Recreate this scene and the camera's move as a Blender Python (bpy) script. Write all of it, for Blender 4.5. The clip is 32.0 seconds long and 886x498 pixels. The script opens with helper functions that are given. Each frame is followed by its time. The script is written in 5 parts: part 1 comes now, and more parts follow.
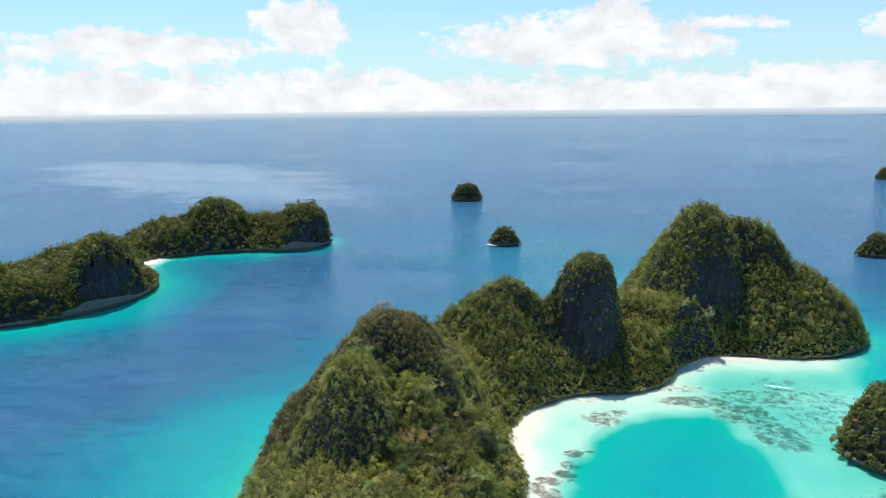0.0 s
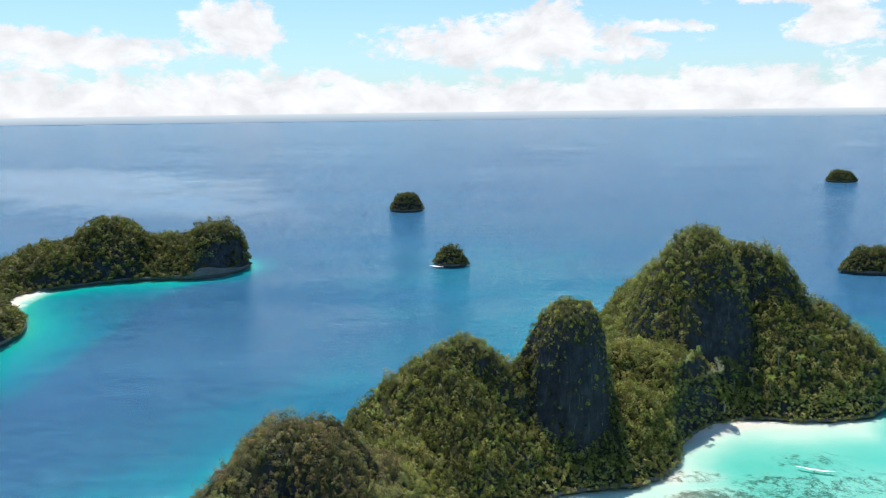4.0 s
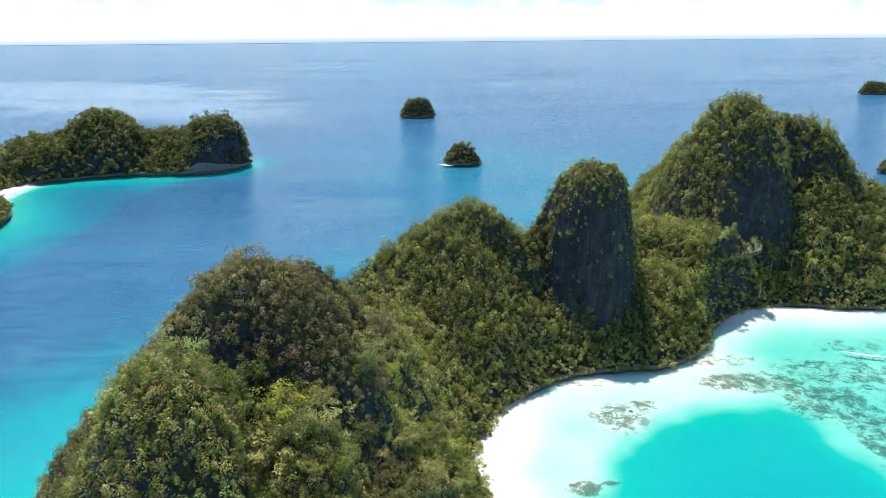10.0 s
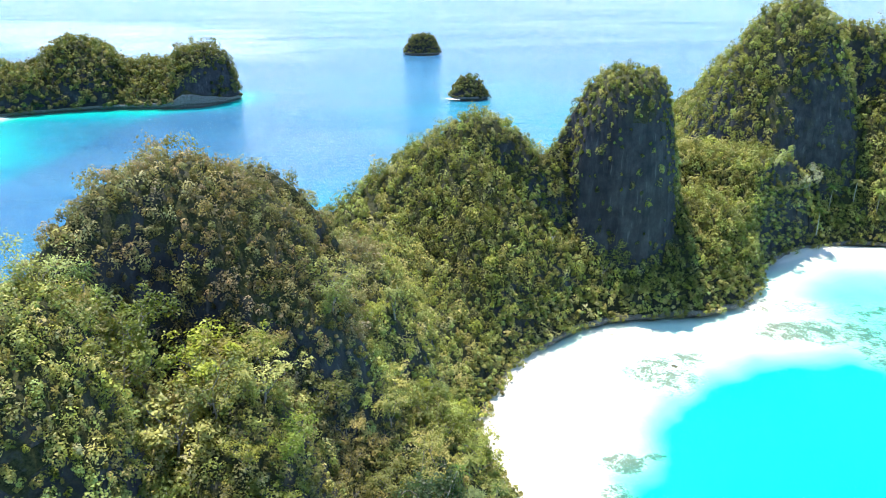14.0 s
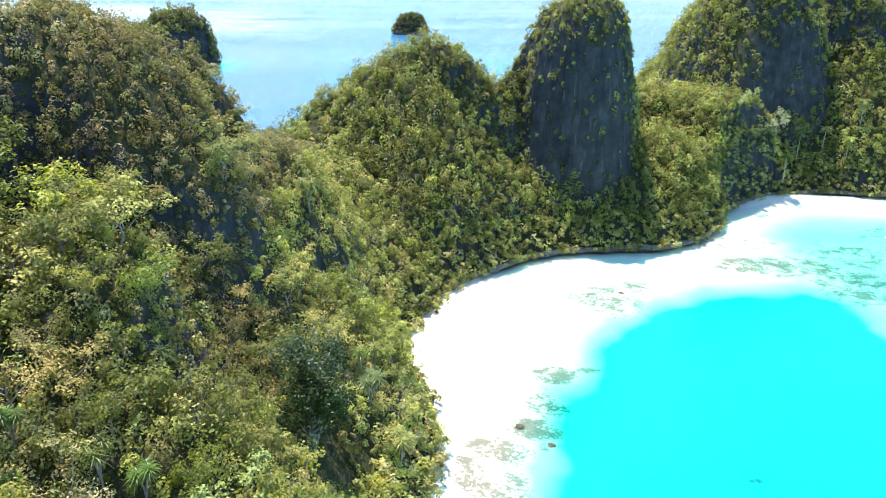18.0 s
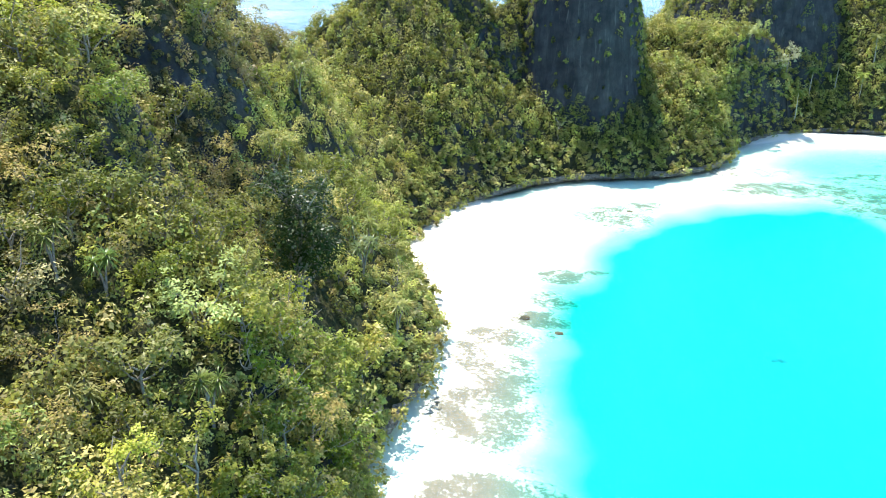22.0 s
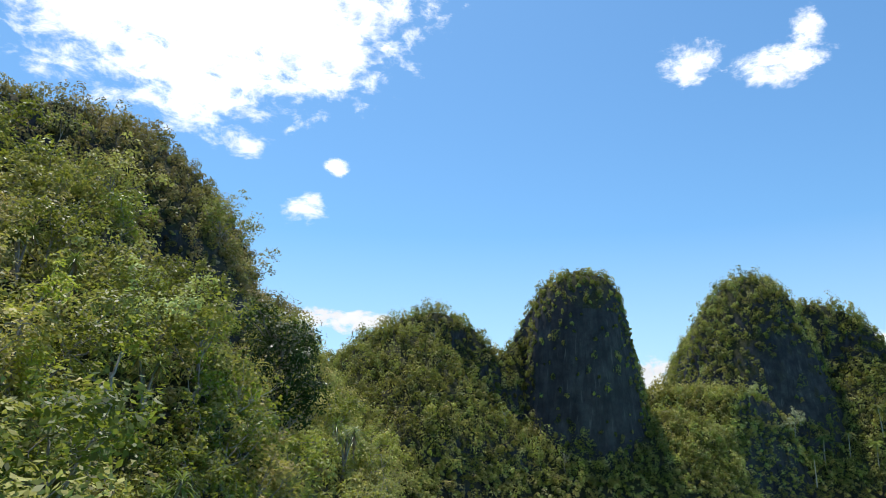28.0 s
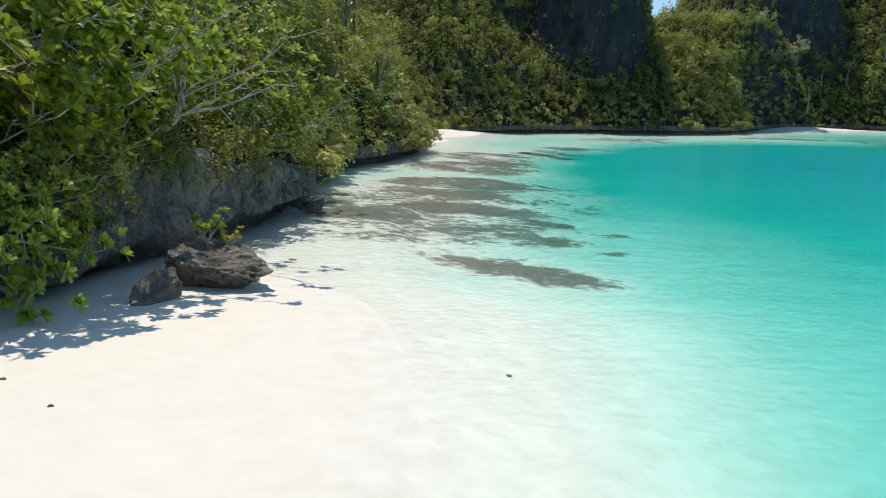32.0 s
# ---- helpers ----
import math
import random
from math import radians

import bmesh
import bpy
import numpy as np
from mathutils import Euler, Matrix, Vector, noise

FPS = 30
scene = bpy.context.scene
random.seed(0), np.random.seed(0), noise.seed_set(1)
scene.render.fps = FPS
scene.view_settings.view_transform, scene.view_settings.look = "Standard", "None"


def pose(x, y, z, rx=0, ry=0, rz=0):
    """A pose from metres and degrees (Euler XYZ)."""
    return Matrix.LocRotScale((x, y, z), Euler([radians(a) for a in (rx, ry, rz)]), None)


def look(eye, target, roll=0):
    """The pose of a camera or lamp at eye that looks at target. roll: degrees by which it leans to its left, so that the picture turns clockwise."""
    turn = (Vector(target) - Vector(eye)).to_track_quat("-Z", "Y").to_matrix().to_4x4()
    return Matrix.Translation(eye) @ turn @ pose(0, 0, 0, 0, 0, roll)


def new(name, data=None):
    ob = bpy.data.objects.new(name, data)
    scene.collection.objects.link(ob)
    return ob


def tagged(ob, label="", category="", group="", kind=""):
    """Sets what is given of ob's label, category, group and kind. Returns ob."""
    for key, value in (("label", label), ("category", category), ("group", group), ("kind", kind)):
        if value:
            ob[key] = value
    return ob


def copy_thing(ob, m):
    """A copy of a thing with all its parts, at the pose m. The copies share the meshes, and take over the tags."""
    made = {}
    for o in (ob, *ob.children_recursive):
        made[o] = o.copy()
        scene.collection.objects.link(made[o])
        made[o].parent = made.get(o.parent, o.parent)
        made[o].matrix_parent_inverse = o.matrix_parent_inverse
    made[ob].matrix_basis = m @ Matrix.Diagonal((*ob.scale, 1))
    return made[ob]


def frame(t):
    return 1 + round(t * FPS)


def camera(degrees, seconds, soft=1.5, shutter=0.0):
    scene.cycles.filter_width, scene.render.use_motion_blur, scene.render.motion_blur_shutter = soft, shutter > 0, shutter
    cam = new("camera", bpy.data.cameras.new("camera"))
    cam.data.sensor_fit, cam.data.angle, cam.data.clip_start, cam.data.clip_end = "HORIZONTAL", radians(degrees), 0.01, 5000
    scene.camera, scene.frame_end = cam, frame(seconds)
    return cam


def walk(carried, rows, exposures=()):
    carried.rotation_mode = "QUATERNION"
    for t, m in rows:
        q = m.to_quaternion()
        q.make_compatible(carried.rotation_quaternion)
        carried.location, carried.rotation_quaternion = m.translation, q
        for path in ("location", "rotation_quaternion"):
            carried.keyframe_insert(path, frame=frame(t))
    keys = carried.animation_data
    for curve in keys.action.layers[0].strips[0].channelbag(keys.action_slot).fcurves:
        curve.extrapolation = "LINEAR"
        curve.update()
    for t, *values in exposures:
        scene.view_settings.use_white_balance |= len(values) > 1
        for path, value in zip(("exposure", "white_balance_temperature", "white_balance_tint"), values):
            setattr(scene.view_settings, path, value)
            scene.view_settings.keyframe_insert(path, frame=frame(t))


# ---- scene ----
cam = camera(62.6, 32.0, soft=0.7)
PATH = [
    (0, (2.453, -1.956, 78.114), (2.364, 0.006, 77.732), -0.6),
    (0.5, (1.839, 5.571, 77.843), (1.811, 7.534, 77.462), -0.7),
    (1, (1.467, 12.669, 77.586), (1.488, 14.633, 77.206), -0.7),
    (1.5, (1.01, 19.42, 77.605), (1.065, 21.383, 77.228), -0.6),
    (2, (1.233, 26.713, 77.595), (1.303, 28.676, 77.218), -0.5),
    (2.5, (1.584, 33.894, 77.674), (1.654, 35.857, 77.297), -0.6),
    (3, (1.535, 40.423, 78.064), (1.608, 42.386, 77.685), -0.5),
    (3.5, (1.716, 47.065, 78.134), (1.79, 49.027, 77.755), -0.7),
    (5.5, (2.247, 61.576, 73.834), (2.314, 63.54, 73.46), -0.6),
    (6, (2.433, 61.733, 72.054), (2.495, 63.697, 71.679), -0.5),
    (6.5, (2.767, 61.325, 70.522), (2.823, 63.288, 70.141), -0.5),
    (7, (3.09, 60.95, 68.96), (3.14, 62.912, 68.573), -0.4),
    (7.5, (3.274, 60.448, 67.662), (3.32, 62.406, 67.258), -0.5),
    (8, (3.312, 60.16, 66.395), (3.355, 62.111, 65.958), -0.4),
    (8.5, (3.395, 60.369, 64.986), (3.434, 62.312, 64.513), -0.4),
    (9, (3.635, 61.433, 63.532), (3.671, 63.367, 63.026), -0.4),
    (9.5, (3.821, 63.784, 62.082), (3.855, 65.71, 61.543), -0.5),
    (10, (3.998, 67.542, 60.547), (4.03, 69.459, 59.977), -0.5),
    (10.5, (4.208, 72.425, 59.039), (4.238, 74.332, 58.438), -0.6),
    (11, (4.49, 78.056, 57.635), (4.517, 79.953, 57.003), -0.6),
    (11.5, (4.718, 83.51, 56.292), (4.743, 85.399, 55.636), -0.6),
    (12, (4.814, 87.217, 54.83), (4.839, 89.095, 54.145), -0.6),
    (12.5, (4.774, 88.743, 53.408), (4.796, 90.617, 52.711), -0.5),
    (13, (4.709, 88.796, 52.046), (4.729, 90.67, 51.349), -0.4),
    (13.5, (4.682, 88.591, 50.649), (4.7, 90.467, 49.953), -0.4),
    (14, (4.866, 88.518, 49.282), (4.88, 90.393, 48.588), -0.4),
    (14.5, (5.007, 88.542, 47.929), (5.021, 90.417, 47.234), -0.3),
    (16.5, (8.26, 88.647, 42.468), (8.278, 90.52, 41.767), 0.2),
    (17, (9.589, 88.625, 40.972), (9.608, 90.499, 40.274), 0.3),
    (17.5, (11.056, 88.716, 39.543), (11.076, 90.59, 38.845), 0.4),
    (18, (12.399, 88.653, 38.384), (12.424, 90.525, 37.68), 0.6),
    (18.5, (12.88, 88.626, 37.093), (12.902, 90.497, 36.386), 0.5),
    (19, (12.872, 88.595, 35.837), (12.892, 90.466, 35.13), 0.4),
    (19.5, (12.84, 88.588, 34.66), (12.86, 90.459, 33.952), 0.4),
    (20, (12.867, 88.634, 33.283), (12.885, 90.504, 32.574), 0.4),
    (20.5, (12.956, 88.611, 31.803), (12.971, 90.482, 31.096), 0.3),
    (21, (13.042, 88.55, 30.295), (13.054, 90.422, 29.589), 0.2),
    (21.5, (13.05, 88.518, 28.779), (13.061, 90.391, 28.076), 0.0),
    (22, (13.021, 88.521, 27.276), (13.031, 90.395, 26.576), -0.2),
    (22.5, (12.853, 88.605, 25.87), (12.866, 90.478, 25.169), -0.1),
    (23, (12.731, 88.774, 24.573), (12.747, 90.665, 23.922), 0.1),
    (23.5, (12.69, 88.969, 23.22), (12.709, 90.894, 22.677), 0.3),
    (24, (12.922, 88.81, 21.579), (12.936, 90.765, 21.154), 0.3),
    (24.5, (13.225, 88.663, 19.978), (13.232, 90.639, 19.672), 0.4),
    (25, (13.504, 88.602, 18.516), (13.504, 90.592, 18.319), 0.4),
    (25.5, (13.628, 88.621, 17.022), (13.626, 90.619, 16.944), 0.5),
    (27.5, (14.1, 88.643, 11.155), (14.084, 90.603, 11.554), 0.9),
    (28, (14.158, 88.777, 9.109), (14.139, 90.709, 9.624), 0.9),
    (28.5, (14.217, 88.878, 7.362), (14.195, 90.779, 7.985), 1.1),
    (29, (14.275, 89.036, 5.537), (14.252, 90.901, 6.258), 1.1),
    (29.5, (14.333, 88.88, 4.158), (14.308, 90.723, 4.934), 1.2),
    (30, (14.392, 88.595, 3.342), (14.364, 90.438, 4.118), 1.1),
    (30.5, (14.45, 88.357, 3.032), (14.424, 90.242, 3.7), 0.9),
    (31, (14.5, 88.4, 3.0), (14.475, 90.374, 3.322), 0.9),
    (31.3, (14.5, 88.4, 2.98), (14.477, 90.397, 3.093), 0.9),
    (31.6, (14.5, 88.4, 2.96), (14.479, 90.397, 2.86), 0.9),
    (32, (14.5, 88.4, 2.95), (14.486, 90.363, 2.568), 0.9),
]
EXPOSURES = [(0, -0.15), (3.5, -0.15), (7, -0.15), (9, 0.0), (11, 0.42), (13, 0.88), (18, 1.15), (22.5, 1.15), (24, 1.02), (25.5, 0.55), (28, -0.1), (29.5, -0.5), (30.3, -0.5), (31, 0.2), (31.6, 0.0), (32, -0.35)]
walk(cam, [(t, look(eye, target, roll)) for t, eye, target, roll in PATH], EXPOSURES)


# ---- world and sun ----
SUN_FROM = Vector((-0.16, 0.33, 0.93)).normalized()
world = bpy.data.worlds.new("sky")
scene.world = world
world.use_nodes = True


class Nodes:
    """Short hand for node trees."""

    def __init__(self, tree):
        self.t = tree
        tree.nodes.clear()

    def n(self, kind, **sets):
        node = self.t.nodes.new(kind)
        for k, v in sets.items():
            setattr(node, k, v)
        return node

    def put(self, socket, value):
        if hasattr(value, "node"):
            self.t.links.new(value, socket)
        elif value is not None:
            socket.default_value = value

    def math(self, op, a, b=None, c=None, clamp=False):
        node = self.n("ShaderNodeMath", operation=op, use_clamp=clamp)
        for i, v in enumerate((a, b, c)):
            self.put(node.inputs[i], v)
        return node.outputs[0]

    def mix(self, fac, a, b, blend="MIX"):
        node = self.n("ShaderNodeMix", data_type="RGBA", blend_type=blend)
        self.put(node.inputs[0], fac)
        self.put(node.inputs[6], a)
        self.put(node.inputs[7], b)
        return node.outputs[2]

    def noise(self, vec, scale, detail=4.0, rough=0.55, dist=0.0):
        node = self.n("ShaderNodeTexNoise")
        self.put(node.inputs["Vector"], vec)
        node.inputs["Scale"].default_value = scale
        node.inputs["Detail"].default_value = detail
        node.inputs["Roughness"].default_value = rough
        node.inputs["Distortion"].default_value = dist
        return node.outputs["Fac"]

    def ramp(self, fac, stops, interp="LINEAR"):
        node = self.n("ShaderNodeValToRGB")
        node.color_ramp.interpolation = interp
        els = node.color_ramp.elements
        while len(els) < len(stops):
            els.new(0.5)
        for el, (p, c) in zip(els, stops):
            el.position = p
            el.color = (*c, 1) if len(c) == 3 else c
        self.put(node.inputs[0], fac)
        return node.outputs[0]

    def rng(self, v, a, b, c=0.0, d=1.0, smooth=False):
        node = self.n("ShaderNodeMapRange", interpolation_type="SMOOTHSTEP" if smooth else "LINEAR")
        self.put(node.inputs[0], v)
        for i, x in enumerate((a, b, c, d)):
            node.inputs[1 + i].default_value = x
        return node.outputs[0]


def build_sky():
    g = Nodes(world.node_tree)
    sky = g.n("ShaderNodeTexSky", sky_type="NISHITA", sun_disc=False)
    sky.sun_elevation = math.asin(SUN_FROM.z)
    sky.sun_rotation = math.atan2(SUN_FROM.x, SUN_FROM.y)
    sky.air_density, sky.dust_density, sky.ozone_density = 1.0, 0.6, 1.0
    co = g.n("ShaderNodeTexCoord").outputs["Generated"]
    sep = g.n("ShaderNodeSeparateXYZ")
    g.put(sep.inputs[0], co)
    x, y, z = sep.outputs
    az = g.math("MULTIPLY", g.math("ARCTAN2", x, y), 57.2958)
    el = g.math("MULTIPLY", g.math("ARCSINE", z), 57.2958)
    com = g.n("ShaderNodeCombineXYZ")
    g.put(com.inputs[0], g.math("MULTIPLY", az, 0.06))
    g.put(com.inputs[1], g.math("MULTIPLY", el, 0.10))
    fine = g.noise(com.outputs[0], 6.5, 12.0, 0.66, 0.25)
    broad = g.noise(com.outputs[0], 1.3, 3.0, 0.5)
    # cumulus bank along the horizon
    bank = g.math("ADD", g.rng(el, 0.0, 5.6, 1.1, -1.25), g.math("MULTIPLY", g.math("SUBTRACT", broad, 0.5), 1.3))
    # single clouds: azimuth, elevation, half widths
    blobs = [(-22, 38, 15, 10.5, 1.08), (-12, 29.5, 6.0, 3.6, 0.6), (-21, 28, 6, 5, 0.7), (19.8, 28.0, 2.6, 1.7), (26.5, 27.0, 3.6, 1.7), (28.5, 28.6, 1.4, 1.6), (12, 38.0, 8, 2.6, 0.6), (16, 36, 4, 2, 0.5),
             (-11.8, 17.5, 1.8, 1.4), (-9.6, 21, 1.2, 0.8), (-17, 21.7, 1.7, 1.1, 0.3), (-11, 9.0, 9.5, 1.0, 0.45), (-13, 5.8, 3.6, 2.4, 0.6), (8, 4.8, 10, 1.9, 0.7), (11, 6.6, 2.2, 1.8, 0.6), (16, 5.6, 6, 0.7, 0.5),
             (-24, 4.2, 9, 1.4, 0.6), (30, 5.4, 3.2, 2.4, 0.6), (28, 7.2, 7, 0.6, 0.45),
             (60, 35, 16, 8), (-75, 30, 18, 9), (150, 24, 12, 6), (-140, 36, 14, 7)]
    dens = bank
    for a, e, ra, re_, *peak in blobs:
        da = g.math("DIVIDE", g.math("SUBTRACT", az, a), ra)
        de = g.math("DIVIDE", g.math("SUBTRACT", el, e), re_)
        r2 = g.math("ADD", g.math("MULTIPLY", da, da), g.math("MULTIPLY", de, de))
        dens = g.math("MAXIMUM", dens, g.math("MULTIPLY_ADD", r2, -0.6, peak[0] if peak else 0.42))
    dens = g.math("ADD", dens, g.math("MULTIPLY", g.math("SUBTRACT", fine, 0.5), 2.7))
    cover = g.mix(g.rng(el, 11.0, 15.0), g.rng(dens, -0.10, 0.36, 0.0, 1.0, True), g.rng(dens, -0.20, 0.62, 0.0, 1.0, True))
    shade = g.math("ADD", g.rng(g.noise(com.outputs[0], 4.5, 8.0, 0.6, 0.3), 0.34, 0.66, 0.88, 1.15), g.rng(el, 10.0, 20.0, 0.0, 0.42))
    white = g.n("ShaderNodeCombineColor")
    g.put(white.inputs[0], g.math("MULTIPLY", shade, CLOUD * 0.97))
    g.put(white.inputs[1], g.math("MULTIPLY", shade, CLOUD * 0.99))
    g.put(white.inputs[2], g.math("MULTIPLY", shade, CLOUD * 1.03))
    clear = g.mix(1.0, sky.outputs[0], (1.02, 1.60, 1.92, 1), "MULTIPLY")
    hazed = g.mix(g.rng(el, 0.0, 16.0, 0.50, 0.0), clear, (CLOUD * 0.80, CLOUD * 0.92, CLOUD * 1.0, 1))
    clouded = g.mix(cover, hazed, white.outputs[0])
    # far sea under the horizon
    far = g.mix(g.rng(el, -0.25, -1.2), (CLOUD * 0.78, CLOUD * 0.88, CLOUD * 0.96, 1), (CLOUD * 0.12, CLOUD * 0.27, CLOUD * 0.46, 1))
    full = g.mix(g.rng(el, -0.32, -0.22), far, clouded)
    bg = g.n("ShaderNodeBackground")
    g.put(bg.inputs[0], full)
    bg.inputs[1].default_value = 0.096
    out = g.n("ShaderNodeOutputWorld")
    g.t.links.new(bg.outputs[0], out.inputs[0])


CLOUD = 10.8
build_sky()
sun = new("sun", bpy.data.lights.new("sun", "SUN"))
sun.data.energy, sun.data.angle, sun.data.color = 5.0, radians(0.5), (1.0, 0.96, 0.88)
sun.matrix_world = look(SUN_FROM * 300, (0, 0, 0))


# ---- materials ----
def material(name):
    m = bpy.data.materials.new(name)
    m.use_nodes = True
    return m, Nodes(m.node_tree)


def finish(g, shader):
    out = g.n("ShaderNodeOutputMaterial")
    g.t.links.new(shader, out.inputs[0])


def principled(g, color, rough=0.8, bump=None, strength=0.4, distance=0.1, spec=0.3):
    p = g.n("ShaderNodeBsdfPrincipled")
    g.put(p.inputs["Base Color"], color)
    g.put(p.inputs["Roughness"], rough)
    p.inputs["Specular IOR Level"].default_value = spec
    if bump is not None:
        b = g.n("ShaderNodeBump")
        b.inputs["Strength"].default_value = strength
        b.inputs["Distance"].default_value = distance
        g.put(b.inputs["Height"], bump)
        g.t.links.new(b.outputs[0], p.inputs["Normal"])
    return p


def position(g, scale=(1, 1, 1)):
    m = g.n("ShaderNodeMapping")
    g.put(m.inputs[0], g.n("ShaderNodeNewGeometry").outputs["Position"])
    m.inputs["Scale"].default_value = scale
    return m.outputs[0]


def leaf_material(name, dark, mid, light, patch=0.35, shine=0.55, glow=0.32):
    """Foliage: varied leaf by leaf and, more broadly, plant by plant."""
    m, g = material(name)
    geo = g.n("ShaderNodeNewGeometry")
    one = geo.outputs["Random Per Island"]
    pos = geo.outputs["Position"]
    own = g.math("FRACT", g.math("ADD", g.n("ShaderNodeAttribute", attribute_name="plant").outputs["Fac"], g.n("ShaderNodeObjectInfo").outputs["Random"]))
    patchy = g.noise(pos, patch, 3.0, 0.6)
    broad = g.noise(pos, 0.06, 2.0, 0.5)
    v = g.math("ADD", g.math("MULTIPLY", g.rng(patchy, 0.34, 0.66), 0.28), g.math("MULTIPLY", one, 0.22))
    v = g.math("ADD", v, g.math("MULTIPLY", g.math("FRACT", g.math("MULTIPLY", own, 7.3)), 0.52))
    v = g.math("ADD", v, g.math("MULTIPLY", g.math("SUBTRACT", broad, 0.52), 0.5), clamp=True)
    col = g.ramp(v, [(0.12, dark), (0.52, mid), (0.9, light)])
    hue = g.ramp(own, [(0.0, (0.88, 1.0, 0.82)), (0.16, (1.0, 1.0, 1.0)), (0.38, (1.14, 1.0, 0.95)), (0.54, (1.26, 1.0, 1.15)), (0.66, (1.15, 1.02, 1.5)), (0.78, (0.78, 0.95, 0.95)), (0.90, (1.08, 1.12, 0.7))], "CONSTANT")
    col = g.mix(1.0, col, hue, "MULTIPLY")
    dry = g.rng(g.noise(pos, patch * 2.3, 2.0), 0.66, 0.76)
    col = g.mix(g.math("MULTIPLY", dry, 0.4), col, (0.17, 0.135, 0.06, 1))
    # a crown is shaded as a rounded mass: each leaf leans its normal towards the crown's own
    lean = g.n("ShaderNodeVectorMath", operation="MULTIPLY_ADD")
    g.put(lean.inputs[0], g.n("ShaderNodeAttribute", attribute_name="out").outputs["Vector"])
    lean.inputs[1].default_value = (0.5, 0.5, 0.5)
    g.put(lean.inputs[2], geo.outputs["Normal"])
    unit = g.n("ShaderNodeVectorMath", operation="NORMALIZE")
    g.put(unit.inputs[0], lean.outputs[0])
    p = principled(g, col, shine, spec=0.2)
    g.t.links.new(unit.outputs[0], p.inputs["Normal"])
    tr = g.n("ShaderNodeBsdfTranslucent")
    g.put(tr.inputs[0], g.mix(0.5, col, (light[0] * 1.2, light[1] * 1.3, light[2] * 0.6, 1)))
    mx = g.n("ShaderNodeMixShader")
    mx.inputs[0].default_value = glow
    g.t.links.new(p.outputs[0], mx.inputs[1])
    g.t.links.new(tr.outputs[0], mx.inputs[2])
    finish(g, mx.outputs[0])
    return m


def rock_material(name, base, light, streak=0.6, scale=1.0):
    """Weathered limestone: grey with dark water streaks, pale patches and pits."""
    m, g = material(name)
    pos = position(g)
    tall = position(g, (1.0, 1.0, 0.12))
    a = g.noise(pos, 0.9 * scale, 6.0, 0.65)
    b = g.noise(tall, 1.6 * scale, 5.0, 0.6)
    c = g.noise(pos, 9.0 * scale, 5.0, 0.7)
    e = g.noise(pos, 3.3 * scale, 5.0, 0.7)
    col = g.mix(g.rng(a, 0.35, 0.68), (*base, 1), (*light, 1))
    col = g.mix(g.math("MULTIPLY", g.rng(b, 0.5, 0.66), streak), col, (base[0] * 0.35, base[1] * 0.36, base[2] * 0.38, 1))
    col = g.mix(g.math("MULTIPLY", g.rng(b, 0.36, 0.28), 0.6), col, (light[0] * 1.25, light[1] * 1.22, light[2] * 1.15, 1))
    col = g.mix(g.rng(c, 0.56, 0.7, 0.0, 0.55), col, (base[0] * 0.4, base[1] * 0.4, base[2] * 0.42, 1))
    col = g.mix(g.rng(e, 0.52, 0.62, 0.0, 0.6), col, (base[0] * 0.55, base[1] * 0.52, base[2] * 0.5, 1))
    col = g.mix(g.rng(e, 0.44, 0.34, 0.0, 0.5), col, (light[0] * 1.2, light[1] * 1.16, light[2] * 1.08, 1))
    h = g.math("ADD", g.math("MULTIPLY", a, 0.8), g.math("ADD", g.math("MULTIPLY", c, 0.4), g.math("ADD", g.math("MULTIPLY", b, 0.35), g.math("MULTIPLY", e, -0.6))))
    finish(g, principled(g, col, 0.9, h, 1.0, 0.45 / scale, 0.2).outputs[0])
    return m


def ground_material():
    """Under the canopy: dark litter and low green; bare limestone where it is steep. Both are darkened to paint in
    shade between crowns.
    """
    m, g = material("hill_ground")
    geo = g.n("ShaderNodeNewGeometry")
    pos = position(g)
    tall = position(g, (1.0, 1.0, 0.1))
    sep = g.n("ShaderNodeSeparateXYZ")
    g.put(sep.inputs[0], geo.outputs["True Normal"])
    a = g.noise(pos, 0.5, 6.0, 0.65)
    b = g.noise(tall, 1.3, 5.0, 0.6)
    c = g.noise(pos, 5.0, 5.0, 0.7)
    rock = g.mix(g.rng(a, 0.35, 0.7), (0.024, 0.025, 0.029, 1), (0.064, 0.064, 0.067, 1))
    rock = g.mix(g.rng(b, 0.5, 0.62, 0.0, 0.65), rock, (0.024, 0.025, 0.029, 1))
    rock = g.mix(g.rng(b, 0.40, 0.28, 0.0, 0.5), rock, (0.16, 0.156, 0.15, 1))
    litter = g.mix(g.rng(c, 0.34, 0.66), (0.010, 0.014, 0.006, 1), (0.06, 0.06, 0.022, 1))
    litter = g.mix(g.rng(g.noise(pos, 1.7, 4.0, 0.6), 0.54, 0.64, 0.0, 0.5), litter, (0.07, 0.066, 0.06, 1))
    steep = g.rng(g.math("ADD", sep.outputs[2], g.math("MULTIPLY", g.math("SUBTRACT", a, 0.5), 0.5)), 0.52, 0.32)
    col = g.mix(steep, litter, rock)
    h = g.math("ADD", a, g.math("ADD", g.math("MULTIPLY", c, 0.4), g.math("MULTIPLY", b, 0.4)))
    finish(g, principled(g, col, 0.92, h, 0.8, 0.22, 0.15).outputs[0])
    return m


